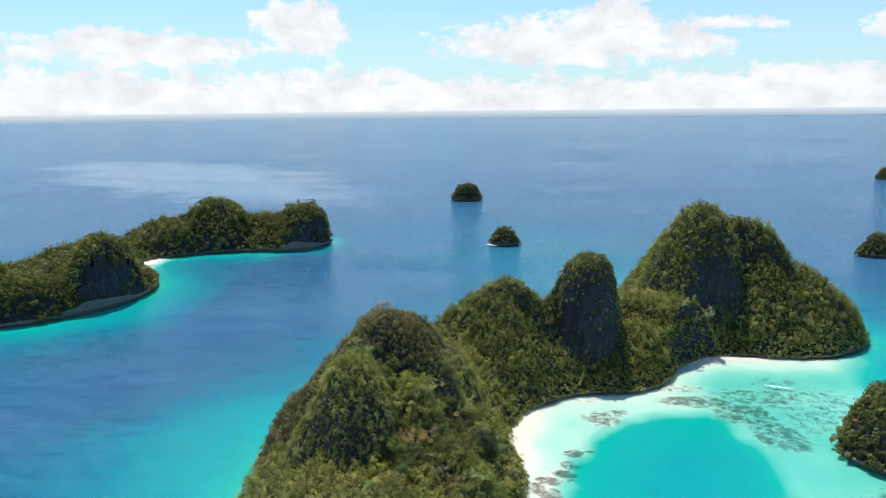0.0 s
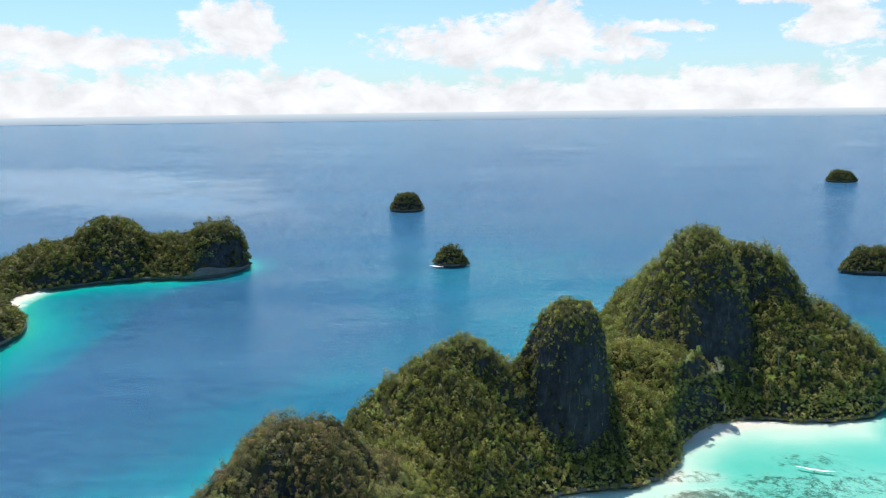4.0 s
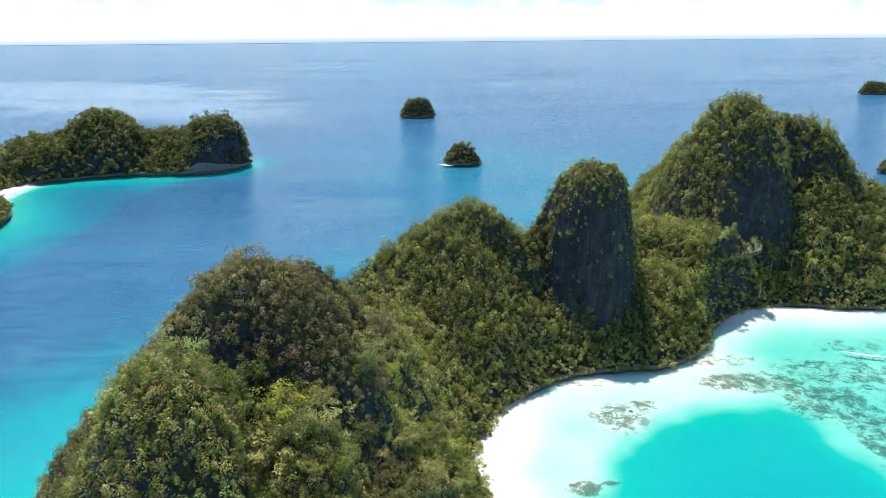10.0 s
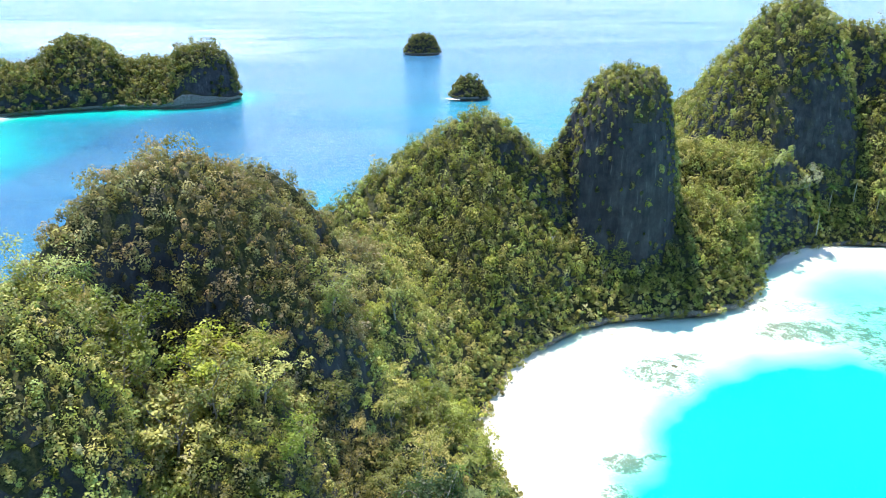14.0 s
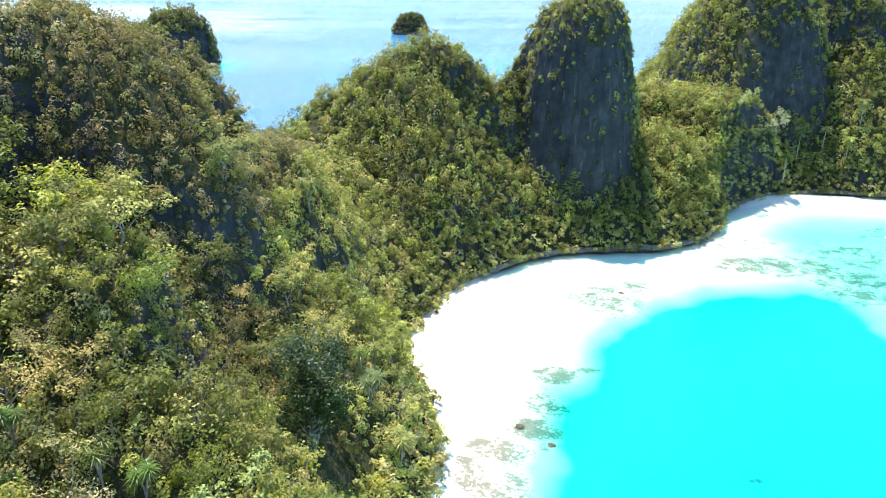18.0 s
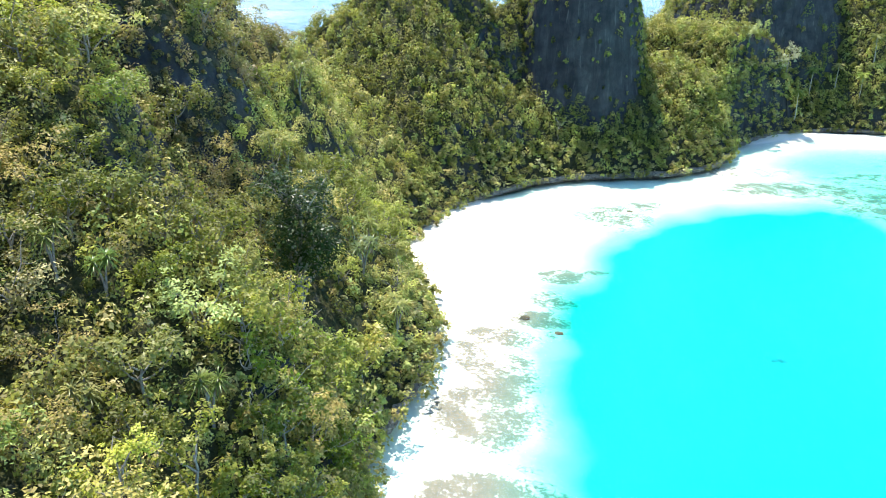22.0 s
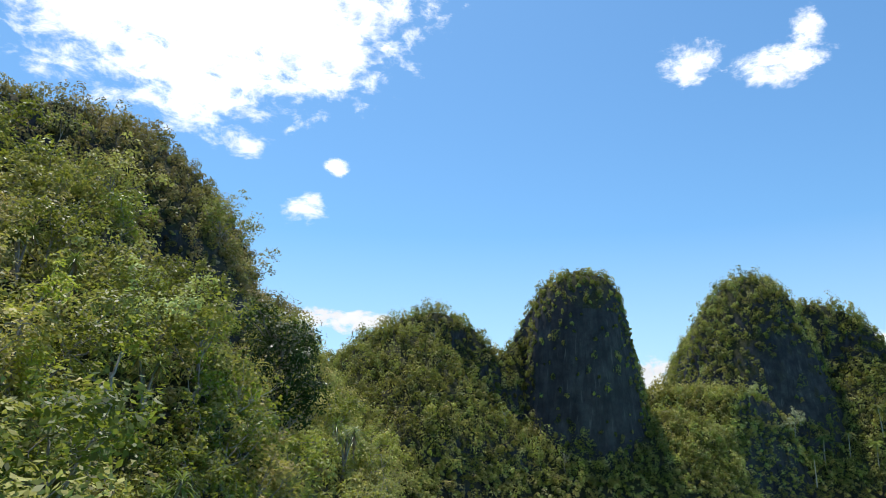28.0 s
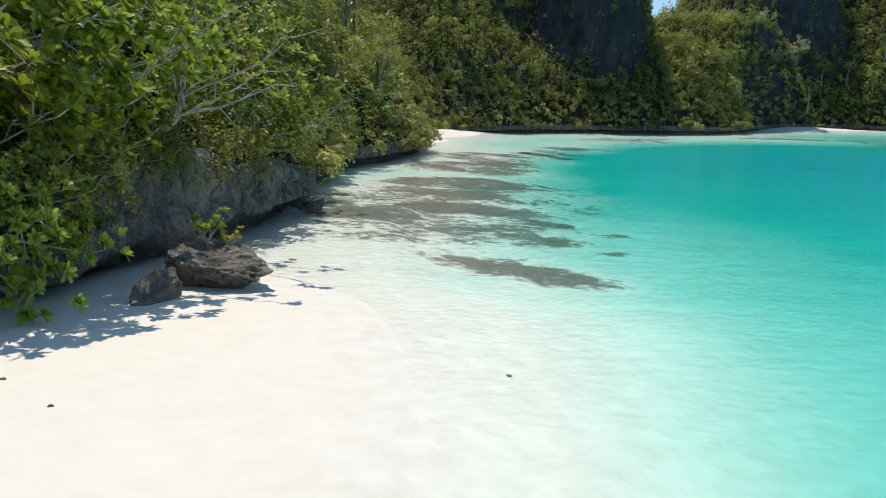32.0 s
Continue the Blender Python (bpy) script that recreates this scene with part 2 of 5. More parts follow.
def bed_material():
    """Sand and coral bed. Sunlight is filtered by the water column over it, so its colour follows the depth."""
    m, g = material("sea_bed")
    pos = position(g)
    depth = g.n("ShaderNodeAttribute", attribute_name="depth").outputs["Fac"]
    reef = g.n("ShaderNodeAttribute", attribute_name="reef").outputs["Fac"]
    swirl = g.noise(pos, 0.03, 3.0, 0.5)
    d = g.math("MULTIPLY", depth, g.rng(swirl, 0.2, 0.8, 0.75, 1.3))
    k = g.math("POWER", g.math("DIVIDE", g.math("MAXIMUM", d, 0.0), 40.0), 0.4)
    grain = g.noise(pos, 3.0, 6.0, 0.6)
    sand = g.mix(g.rng(grain, 0.3, 0.7), (0.63, 0.58, 0.50, 1), (0.74, 0.69, 0.62, 1))
    wet = g.rng(depth, -0.16, 0.02)
    sand = g.mix(g.math("MULTIPLY", wet, 0.9), g.mix(grain, (0.68, 0.60, 0.49, 1), (0.78, 0.71, 0.60, 1)), sand)
    col = g.ramp(k, [(0.0, (1, 1, 1)), (0.12, (0.93, 1.0, 0.98)), (0.19, (0.64, 0.96, 0.91)), (0.26, (0.24, 0.76, 0.69)), (0.34, (0.004, 0.51, 0.455)),
                     (0.45, (0.003, 0.40, 0.46)), (0.60, (0.014, 0.225, 0.345)), (0.78, (0.038, 0.160, 0.302)), (1.0, (0.046, 0.160, 0.325))])
    # light and dark of wavelets painted into the deep bed's colour
    painted_chop = g.math("ADD", g.math("MULTIPLY", g.noise(position(g, (0.5, 1.4, 1)), 0.35, 4.0, 0.65), 0.8), g.math("MULTIPLY", g.noise(position(g, (0.3, 1.2, 1)), 0.02, 4.0, 0.6), 0.5))
    col = g.mix(g.rng(k, 0.42, 0.62), col, g.mix(1.0, col, g.ramp(painted_chop, [(0.50, (0.66, 0.74, 0.80)), (0.82, (1.55, 1.34, 1.22))]), "MULTIPLY"))
    lumps = g.noise(pos, 0.55, 5.0, 0.62, 0.4)
    small = g.noise(pos, 3.4, 5.0, 0.7)
    mask = g.math("ADD", g.math("MULTIPLY", reef, 0.50), g.math("ADD", g.math("MULTIPLY", g.math("SUBTRACT", lumps, 0.5), 1.1), g.math("MULTIPLY", g.math("SUBTRACT", small, 0.5), 1.3)))
    mask = g.rng(mask, 0.24, 0.44)
    mask = g.math("MULTIPLY", mask, g.rng(reef, 0.02, 0.12))
    coral = g.mix(g.rng(small, 0.35, 0.65), (0.055, 0.040, 0.026, 1), (0.19, 0.140, 0.092, 1))
    bed = g.mix(g.math("MULTIPLY", mask, 0.9), sand, coral)
    bed = g.mix(1.0, bed, col, "MULTIPLY")
    # light scattered back by the water itself, added into the bed's colour
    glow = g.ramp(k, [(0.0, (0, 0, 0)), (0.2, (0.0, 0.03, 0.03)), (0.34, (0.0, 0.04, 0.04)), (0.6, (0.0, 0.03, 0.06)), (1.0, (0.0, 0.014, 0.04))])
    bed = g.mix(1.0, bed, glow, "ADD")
    h = g.math("ADD", g.noise(pos, 1.1, 4.0), g.math("MULTIPLY", mask, 0.5))
    finish(g, principled(g, bed, 0.95, h, 0.25, 0.1, 0.0).outputs[0])
    return m


def water_material():
    """Clear sea: it lets the bed through and mirrors the sky by Fresnel's law."""
    m, g = material("sea_water")
    pos = position(g, (1.0, 1.35, 1.0))
    swell = g.noise(pos, 0.09, 3.0, 0.5)
    waves = g.noise(position(g, (0.8, 1.5, 1.0)), 0.42, 5.0, 0.62, 0.25)
    ripples = g.noise(position(g), 6.0, 4.0, 0.6, 0.3)
    calm = g.rng(g.noise(position(g, (0.25, 1.0, 1.0)), 0.012, 4.0, 0.6), 0.40, 0.62, 0.35, 1.0)
    far_out = g.n("ShaderNodeAttribute", attribute_name="open").outputs["Fac"]
    h = g.math("ADD", g.math("MULTIPLY", swell, g.math("MULTIPLY_ADD", far_out, 0.75, 0.15)), g.math("ADD", g.math("MULTIPLY", waves, g.math("MULTIPLY_ADD", far_out, 0.55, 0.10)), g.math("MULTIPLY", ripples, 0.035)))
    h = g.math("MULTIPLY", h, calm)
    b = g.n("ShaderNodeBump")
    b.inputs["Strength"].default_value = 1.0
    b.inputs["Distance"].default_value = 0.9
    g.put(b.inputs["Height"], h)
    fr = g.n("ShaderNodeFresnel")
    fr.inputs[0].default_value = 1.333
    g.t.links.new(b.outputs[0], fr.inputs["Normal"])
    gl = g.n("ShaderNodeBsdfGlossy")
    gl.inputs["Roughness"].default_value = 0.12
    gl.inputs["Color"].default_value = (0.88, 0.95, 1.0, 1)
    g.t.links.new(b.outputs[0], gl.inputs["Normal"])
    tr = g.n("ShaderNodeBsdfTransparent")
    mx = g.n("ShaderNodeMixShader")
    # long calm slick far out, west of the islets
    sp = g.n("ShaderNodeSeparateXYZ")
    g.put(sp.inputs[0], position(g))
    bend = g.math("MULTIPLY", g.math("SUBTRACT", g.noise(position(g), 0.008, 4.0, 0.6), 0.5), 2.0)
    off = g.math("ADD", g.math("DIVIDE", g.math("ADD", g.math("ADD", sp.outputs[1], g.math("MULTIPLY", sp.outputs[0], 0.9)), -540.0), 170.0), bend)
    along = g.math("ADD", g.math("DIVIDE", g.math("ADD", sp.outputs[0], 350.0), 280.0), g.math("MULTIPLY", bend, 0.5))
    slick = g.rng(g.math("ADD", g.math("MULTIPLY", off, off), g.math("MULTIPLY", along, along)), 1.1, 0.4)
    g.t.links.new(g.math("MULTIPLY", fr.outputs[0], g.math("MULTIPLY_ADD", slick, 0.45, 0.55)), mx.inputs[0])
    g.t.links.new(tr.outputs[0], mx.inputs[1])
    g.t.links.new(gl.outputs[0], mx.inputs[2])
    finish(g, mx.outputs[0])
    return m


def bark_material(name, a, b):
    m, g = material(name)
    pos = position(g, (1, 1, 0.3))
    n = g.noise(pos, 14.0, 5.0, 0.65)
    finish(g, principled(g, g.mix(g.rng(n, 0.3, 0.7), (*a, 1), (*b, 1)), 0.9, n, 0.7, 0.02).outputs[0])
    return m


M_CANOPY = leaf_material("canopy_leaves", (0.018, 0.022, 0.008), (0.180, 0.184, 0.048), (0.50, 0.485, 0.15))
M_SLOPE = leaf_material("slope_leaves", (0.018, 0.023, 0.008), (0.252, 0.238, 0.066), (0.60, 0.575, 0.205))
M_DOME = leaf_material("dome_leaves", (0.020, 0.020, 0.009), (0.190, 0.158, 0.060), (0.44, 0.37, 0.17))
M_SHRUB = leaf_material("scrub_leaves", (0.02, 0.026, 0.010), (0.20, 0.19, 0.055), (0.48, 0.44, 0.14), 0.6)
M_HEATH = leaf_material("heath_leaves", (0.05, 0.055, 0.014), (0.26, 0.25, 0.055), (0.52, 0.48, 0.14), 0.5)
M_FAR = leaf_material("island_leaves", (0.026, 0.038, 0.014), (0.125, 0.130, 0.036), (0.30, 0.285, 0.085), 0.15)
M_ROCK = rock_material("limestone", (0.10, 0.095, 0.09), (0.32, 0.298, 0.265), 0.75, 2.4)
M_BOULDER = rock_material("pitted_limestone", (0.14, 0.122, 0.098), (0.42, 0.36, 0.28), 0.2, 2.6)
M_GROUND = ground_material()
M_BED = bed_material()
M_WATER = water_material()
M_BARK = bark_material("grey_bark", (0.13, 0.11, 0.09), (0.34, 0.31, 0.27))


# ---- numbers for the plan ----
def smooth_loop(pts, step, rough=0.0, seed=0):
    """A closed rounded outline through plan points, sampled every step metres."""
    p = np.array(pts, float)
    n = len(p)
    out = []
    for i in range(n):
        a, b, c, d = p[i - 1], p[i], p[(i + 1) % n], p[(i + 2) % n]
        k = max(2, int(np.linalg.norm(c - b) / step))
        t = np.linspace(0, 1, k, endpoint=False)[:, None]
        out.append(0.5 * (2 * b + (c - a) * t + (2 * a - 5 * b + 4 * c - d) * t**2 + (3 * b - 3 * c + d - a) * t**3))
    q = np.concatenate(out)
    if rough:
        tan = np.roll(q, -1, 0) - np.roll(q, 1, 0)
        tan /= np.linalg.norm(tan, axis=1)[:, None] + 1e-9
        nor = np.stack([tan[:, 1], -tan[:, 0]], 1)
        w = fbm(q * 0.35 + seed, 4) * 2 - 1
        q = q + nor * (w * rough)[:, None]
    return q


def hash2(ix, iy, seed):
    h = (ix * 374761393 + iy * 668265263 + seed * 1442695041) & 0x7FFFFFFF
    h = ((h ^ (h >> 13)) * 1274126177) & 0x7FFFFFFF
    return ((h ^ (h >> 16)) & 0xFFFFFF) / float(0xFFFFFF)


def vnoise(p, seed=0):
    i = np.floor(p).astype(np.int64)
    f = p - i
    f = f * f * (3 - 2 * f)
    x, y = i[..., 0], i[..., 1]
    a, b = hash2(x, y, seed), hash2(x + 1, y, seed)
    c, d = hash2(x, y + 1, seed), hash2(x + 1, y + 1, seed)
    u, v = f[..., 0], f[..., 1]
    return (a * (1 - u) + b * u) * (1 - v) + (c * (1 - u) + d * u) * v


def fbm(p, octaves=4, seed=0):
    out, amp, tot = 0, 1.0, 0
    for o in range(octaves):
        out = out + amp * vnoise(p * 2.0**o + 17.3 * o, seed + o)
        tot += amp
        amp *= 0.5
    return out / tot


def inside_distance(xy, loop):
    """Signed distance to a closed outline, positive inside."""
    out = np.empty(len(xy))
    a, b = loop, np.roll(loop, -1, 0)
    ab = b - a
    ll = (ab**2).sum(1) + 1e-12
    for s in range(0, len(xy), 4000):
        q = xy[s : s + 4000, None]
        t = np.clip(((q - a) * ab).sum(2) / ll, 0, 1)
        d = np.sqrt((((a + t[..., None] * ab) - q) ** 2).sum(2).min(1))
        cond = (a[:, 1] > q[..., 1]) != (b[:, 1] > q[..., 1])
        with np.errstate(divide="ignore", invalid="ignore"):
            xs = a[:, 0] + (q[..., 1] - a[:, 1]) * ab[:, 0] / np.where(ab[:, 1] == 0, 1e-9, ab[:, 1])
        ins = (cond & (q[..., 0] < xs)).sum(1) % 2 == 1
        out[s : s + 4000] = np.where(ins, d, -d)
    return out


MAIN_SHORE = [(-20, 84), (-4, 85), (3, 89), (6.9, 93.2), (8.45, 97.0), (9.1, 99.5), (9.5, 102), (9.9, 105.2), (10.2, 109), (9.6, 114), (9.2, 120), (9.4, 126), (11, 132), (12.6, 139),
              (12, 147), (10, 154), (9, 160), (12, 168), (15, 175), (20, 181), (29, 187.5), (38, 189.5), (46, 190.5), (53, 194), (58, 199.5), (64, 210), (72, 217),
              (84, 221), (100, 219), (112, 220), (122, 225), (131, 233.5), (134.5, 245), (129, 266), (112, 288), (88, 300), (64, 294), (51, 268), (46, 246), (47, 231), (42, 222),
              (30, 219), (15, 220), (0, 213), (-16, 198), (-26, 184), (-34, 173), (-40.5, 160), (-44.5, 146), (-44.5, 128), (-41, 107), (-33, 91)]
LEFT_SHORE = [(-173, 249), (-158, 260), (-145, 276), (-140, 300), (-145, 322), (-160, 340), (-171, 358), (-163, 377), (-140, 391), (-118, 394), (-100, 394), (-88, 405), (-84, 424),
              (-95, 442), (-125, 446), (-160, 438), (-185, 415), (-200, 380), (-205, 340), (-225, 300), (-235, 255), (-205, 236)]
ISLETS = [((-5, 622), 12.5, 10, 13.4), ((19, 416), 8.3, 7, 9.4), ((437, 782), 15, 9, 11.0), ((221, 384), 18, 9, 10.8), ((102, 157), 15, 17, 13.5)]


def dome(xy, cx, cy, rx, ry, turn, high, a, b):
    """A karst hill: elliptic plan, profile high * (1 - d^a)^b."""
    c, s = math.cos(radians(turn)), math.sin(radians(turn))
    dx, dy = xy[:, 0] - cx, xy[:, 1] - cy
    u, v = (dx * c + dy * s) / rx, (-dx * s + dy * c) / ry
    d = np.sqrt(u * u + v * v)
    return high * np.clip(1 - d**a, 0, 1) ** b


def soft_max(parts, k=4.0):
    """Rounded union of heights."""
    out = parts[0]
    for p in parts[1:]:
        p = np.where(p < 4, p - (4 - p), p)
        out = np.maximum(out, p) + np.clip(k - np.abs(out - p), 0, None) ** 2 / (4 * k)
    return out


# hills: centre, half widths, turn, height, profile; first those over the near lagoon, then the ridge, the pinnacle, and the tall hill
MAIN_HILLS = [(-20.3, 126.6, 11.4, 16.9, 21, 31.7, 2.52, 1.18), (-24.5, 128, 12, 13, 0, 25, 1.8, 0.85), (-15.8, 146.7, 20.5, 14.4, -17, 35.3, 2.08, 0.89),
              (-18.6, 142.6, 18.2, 6.8, 60, 34.9, 2.24, 0.69), (-11.9, 154.6, 15.5, 7.9, -20, 33.2, 1.99, 1.13), (-24.5, 146.1, 25, 23.6, 2, 29.2, 1, 0.88),
              (-6.7, 160.2, 12.6, 19.6, -6, 22.6, 1.91, 0.69), (-7.9, 121.8, 20.6, 14.9, 3, 16.7, 1.82, 0.88), (11.7, 202.6, 16.6, 9.3, -5, 28.9, 2.06, 0.81),
              (6, 200.2, 23.2, 20.4, -38, 26.5, 1.37, 0.68), (9.5, 189.6, 12.4, 15.4, 0, 16.9, 1.8, 0.89), (23.1, 204.4, 9, 7.1, -2, 22.6, 2.44, 0.8),
              (-7.4, 195.4, 12.7, 16.2, -2, 16.7, 2.23, 0.82), (35.1, 205, 10.4, 12.3, -20, 35.5, 4.47, 1.03), (37.7, 204.7, 5.7, 8.7, 6, 29.2, 3.87, 0.5),
              (28.2, 205.3, 9.9, 3.5, 18, 30.5, 1.31, 0.68), (50.1, 207.6, 11.4, 10.7, 0, 13.5, 1.75, 0.82), (57.6, 224.3, 30.2, 10.9, -31, 18, 3.66, 0.47),
              (78.6, 244.1, 18.3, 18.8, 10, 44.6, 2.24, 0.78), (71, 246.6, 11.3, 25.3, -1, 33.1, 3.23, 0.78), (90.8, 248.4, 28.3, 9.8, -23, 39.7, 2.25, 0.73),
              (112.9, 242.3, 28, 25.2, -9, 24.7, 1, 1.02), (99.3, 244.3, 24.5, 25.7, -1, 31.2, 1.16, 0.93), (-9.2, 130.9, 9.8, 15.8, -3, 22.8, 1.93, 0.84),
              (79.7, 284, 19.9, 29.8, 4, 22.3, 1.38, 0.71)]
MAIN_HILLS.append((62, 213.5, 14, 11, 38, 13.5, 1.7, 0.85))
LEFT_HILLS = [(-97, 414, 20, 20, 0, 21.5, 2.6, 0.7), (-148, 410, 23, 20, 0, 25.5, 2.4, 0.75), (-120, 420, 40, 20, 0, 15, 2.5, 0.8), (-170, 400, 30, 32, 0, 15, 2.0, 0.8),
              (-153, 288, 16, 23, 20, 25.5, 2.4, 0.7), (-172, 265, 30, 22, 0, 12, 2.0, 0.8), (-188, 262, 16, 16, 0, 19, 2.4, 0.7), (-185, 330, 28, 40, 0, 13, 2.2, 0.8)]


def hill_height(xy, s, hills, slope, cap):
    base = 0.9 + cap * (1 - np.exp(-np.clip(s, 0, None) * slope / cap))
    edge = np.clip(s / 4.0, 0, 1)
    parts = [base] + [dome(xy, *h) * (0.2 + 0.8 * edge) for h in hills]
    return soft_max(parts)


def mesh_from(name, verts, faces, mat, smooth=False, plants=0, out=None):
    me = bpy.data.meshes.new(name)
    verts, faces = np.asarray(verts, np.float32), np.asarray(faces, np.int32)
    me.vertices.add(len(verts))
    me.vertices.foreach_set("co", verts.ravel())
    k = faces.shape[1]
    me.loops.add(faces.size)
    me.loops.foreach_set("vertex_index", faces.ravel())
    me.polygons.add(len(faces))
    me.polygons.foreach_set("loop_start", np.arange(0, faces.size, k, dtype=np.int32))
    me.polygons.foreach_set("loop_total", np.full(len(faces), k, np.int32))
    if smooth:
        me.polygons.foreach_set("use_smooth", np.ones(len(faces), bool))
    me.update()
    me.validate()
    me.materials.append(mat)
    if plants:
        own = np.random.default_rng(len(verts)).random(plants).astype(np.float32)
        me.attributes.new("plant", "FLOAT", "POINT").data.foreach_set("value", np.repeat(own, len(verts) // plants))
    if out is not None:
        me.attributes.new("out", "FLOAT_VECTOR", "POINT").data.foreach_set("vector", np.asarray(out, np.float32).ravel())
    return me


def grid_faces(nx, ny):
    i = np.arange((nx - 1) * (ny - 1))
    a = (i // (nx - 1)) * nx + i % (nx - 1)
    return np.stack([a, a + 1, a + nx + 1, a + nx], 1)


def terrain(name, loop, hills, box, step, slope, cap, rough):
    """The hilly top of an island as a mesh, and its surface as arrays to plant on."""
    x0, y0, x1, y1 = box
    nx, ny = int((x1 - x0) / step) + 1, int((y1 - y0) / step) + 1
    gx, gy = np.meshgrid(np.linspace(x0, x1, nx), np.linspace(y0, y1, ny))
    xy = np.stack([gx.ravel(), gy.ravel()], 1)
    warp = np.stack([fbm(xy * 0.12, 3, 5) - 0.5, fbm(xy * 0.12, 3, 9) - 0.5], 1) * rough * 2.2
    s = inside_distance(xy, loop)
    h = hill_height(xy + warp, s, hills, slope, cap)
    h += (fbm(xy * 0.22, 4, 3) - 0.5) * rough * np.clip(s / 6, 0.15, 1)
    z = np.where(s > 1.7, h, -4.0)
    verts = np.column_stack([xy, z])
    faces = grid_faces(nx, ny)
    keep = (s > 1.7).reshape(ny, nx)
    f = faces[(keep.ravel()[faces]).all(1)]
    used, inv = np.unique(f, return_inverse=True)
    # rough rock on the steep faces
    gz = z.reshape(ny, nx)
    hy, hx = np.gradient(h.reshape(ny, nx), step)
    nor = np.stack([-hx.ravel(), -hy.ravel(), np.ones(nx * ny)], 1)
    nor /= np.linalg.norm(nor, axis=1)[:, None]
    bulge = (fbm(np.column_stack([xy[:, 0] + xy[:, 1] * 0.7, z]) * 0.45, 4, 21) - 0.5) * rough * 0.9
    moved = verts + nor * (bulge * np.clip(1.2 - nor[:, 2], 0, 1) * keep.ravel())[:, None]
    ob = new(name, mesh_from(name, moved[used], inv.reshape(-1, 4), M_GROUND, True))
    return ob, dict(x0=x0, y0=y0, step=step, nx=nx, ny=ny, z=np.where(keep.ravel(), moved[:, 2], h).reshape(ny, nx), nor=nor.reshape(ny, nx, 3), s=s.reshape(ny, nx), xy=moved.reshape(ny, nx, 3))


def sample(T, xy):
    """Place, normal and inland distance on a terrain under plan points."""
    i = np.clip(((xy[:, 0] - T["x0"]) / T["step"]), 0, T["nx"] - 1.001)
    j = np.clip(((xy[:, 1] - T["y0"]) / T["step"]), 0, T["ny"] - 1.001)
    a, b = i.astype(int), j.astype(int)
    u, v = (i - a)[:, None], (j - b)[:, None]

    def lerp(A):
        A = A.reshape(T["ny"], T["nx"], -1)
        return (A[b, a] * (1 - u) + A[b, a + 1] * u) * (1 - v) + (A[b + 1, a] * (1 - u) + A[b + 1, a + 1] * u) * v

    n = lerp(T["nor"])
    return np.column_stack([xy, lerp(T["z"])[:, 0]]), n / np.linalg.norm(n, axis=1)[:, None], lerp(T["s"])[:, 0]


MAIN_LOOP = smooth_loop(MAIN_SHORE, 0.5, 0.5, 3)
LEFT_LOOP = smooth_loop(LEFT_SHORE, 2.0, 1.2, 8)
ISLET_LOOPS = []
for n_, ((cx_, cy_), rx_, ry_, high_) in enumerate(ISLETS):
    ring = [(cx_ + rx_ * math.cos(a) * (1 + 0.13 * math.sin(3 * a + n_)), cy_ + ry_ * math.sin(a) * (1 + 0.12 * math.cos(2 * a + n_))) for a in np.linspace(0, 2 * math.pi, 14, endpoint=False)]
    ISLET_LOOPS.append(smooth_loop(ring, 0.8, 0.5, n_))


# ---- sea bed, beaches and sea ----
LAGOON = [(16.5, 84), (17, 100), (18.5, 120), (20.5, 132), (23, 142), (26, 152), (31, 162), (40, 172), (52, 176.5), (62, 176), (67, 165), (68, 145), (62, 115), (60, 84), (60, 40), (19, 40)]
REEFS = [(25, 155, 2.6, 1.9, 0.9), (29, 156.5, 1.5, 0.7, 0.7), (23.5, 149.5, 2.6, 2.2, 0.8), (21.5, 145.5, 3.0, 1.8, 1.0), (15.5, 139, 2.2, 2.4, 0.85), (17.5, 136.5, 3.0, 3.5, 0.85),
         (35, 174, 5.0, 5.0, 0.72), (39.5, 178, 3.5, 2.0, 0.7), (62, 186, 12, 4.5, 0.78), (72, 178, 8, 8, 0.75), (60, 195, 9, 3, 0.55), (76, 165, 7, 9, 0.72), (80, 190, 14, 6, 0.6), (92, 182, 16, 18, 0.52),
         (16.25, 103.6, 2.1, 1.0, 1.3, -30), (16.9, 108.1, 1.4, 0.8, 1.25, -18), (17.7, 111.2, 0.8, 0.4, 1.3), (19.4, 109.4, 0.7, 0.35, 1.2), (18.8, 107.0, 0.6, 0.3, 1.1), (11.8, 110.2, 2.0, 1.2, 1.3), (15.0, 113.0, 2.5, 1.3, 1.4), (14.5, 117.5, 2.8, 1.9, 1.2),
         (15, 122, 3.5, 3.0, 1.0), (16, 131, 4.0, 4, 0.95), (18, 142, 3, 2.2, 0.9), (23, 143, 1.0, 1.0, 0.7), (39.5, 139, 1.5, 1.1, 0.5), (22, 112, 1.0, 0.5, 0.7), (14, 113, 4.5, 8, 0.75), (18, 119, 3.5, 6, 0.55), (12.5, 117, 2.2, 2.0, 0.6),
         (90, 200, 10, 5, 0.45), (33, 186, 6, 1.2, 0.5), (-75, 128, 12, 5, 0.5), (-140, 345, 12, 5, 0.45), (88, 130, 8, 12, 0.6)]


BED = {}


def bed_at(x, y):
    return float(BED["z"][np.searchsorted(BED["ys"], y), np.searchsorted(BED["xs"], x)])


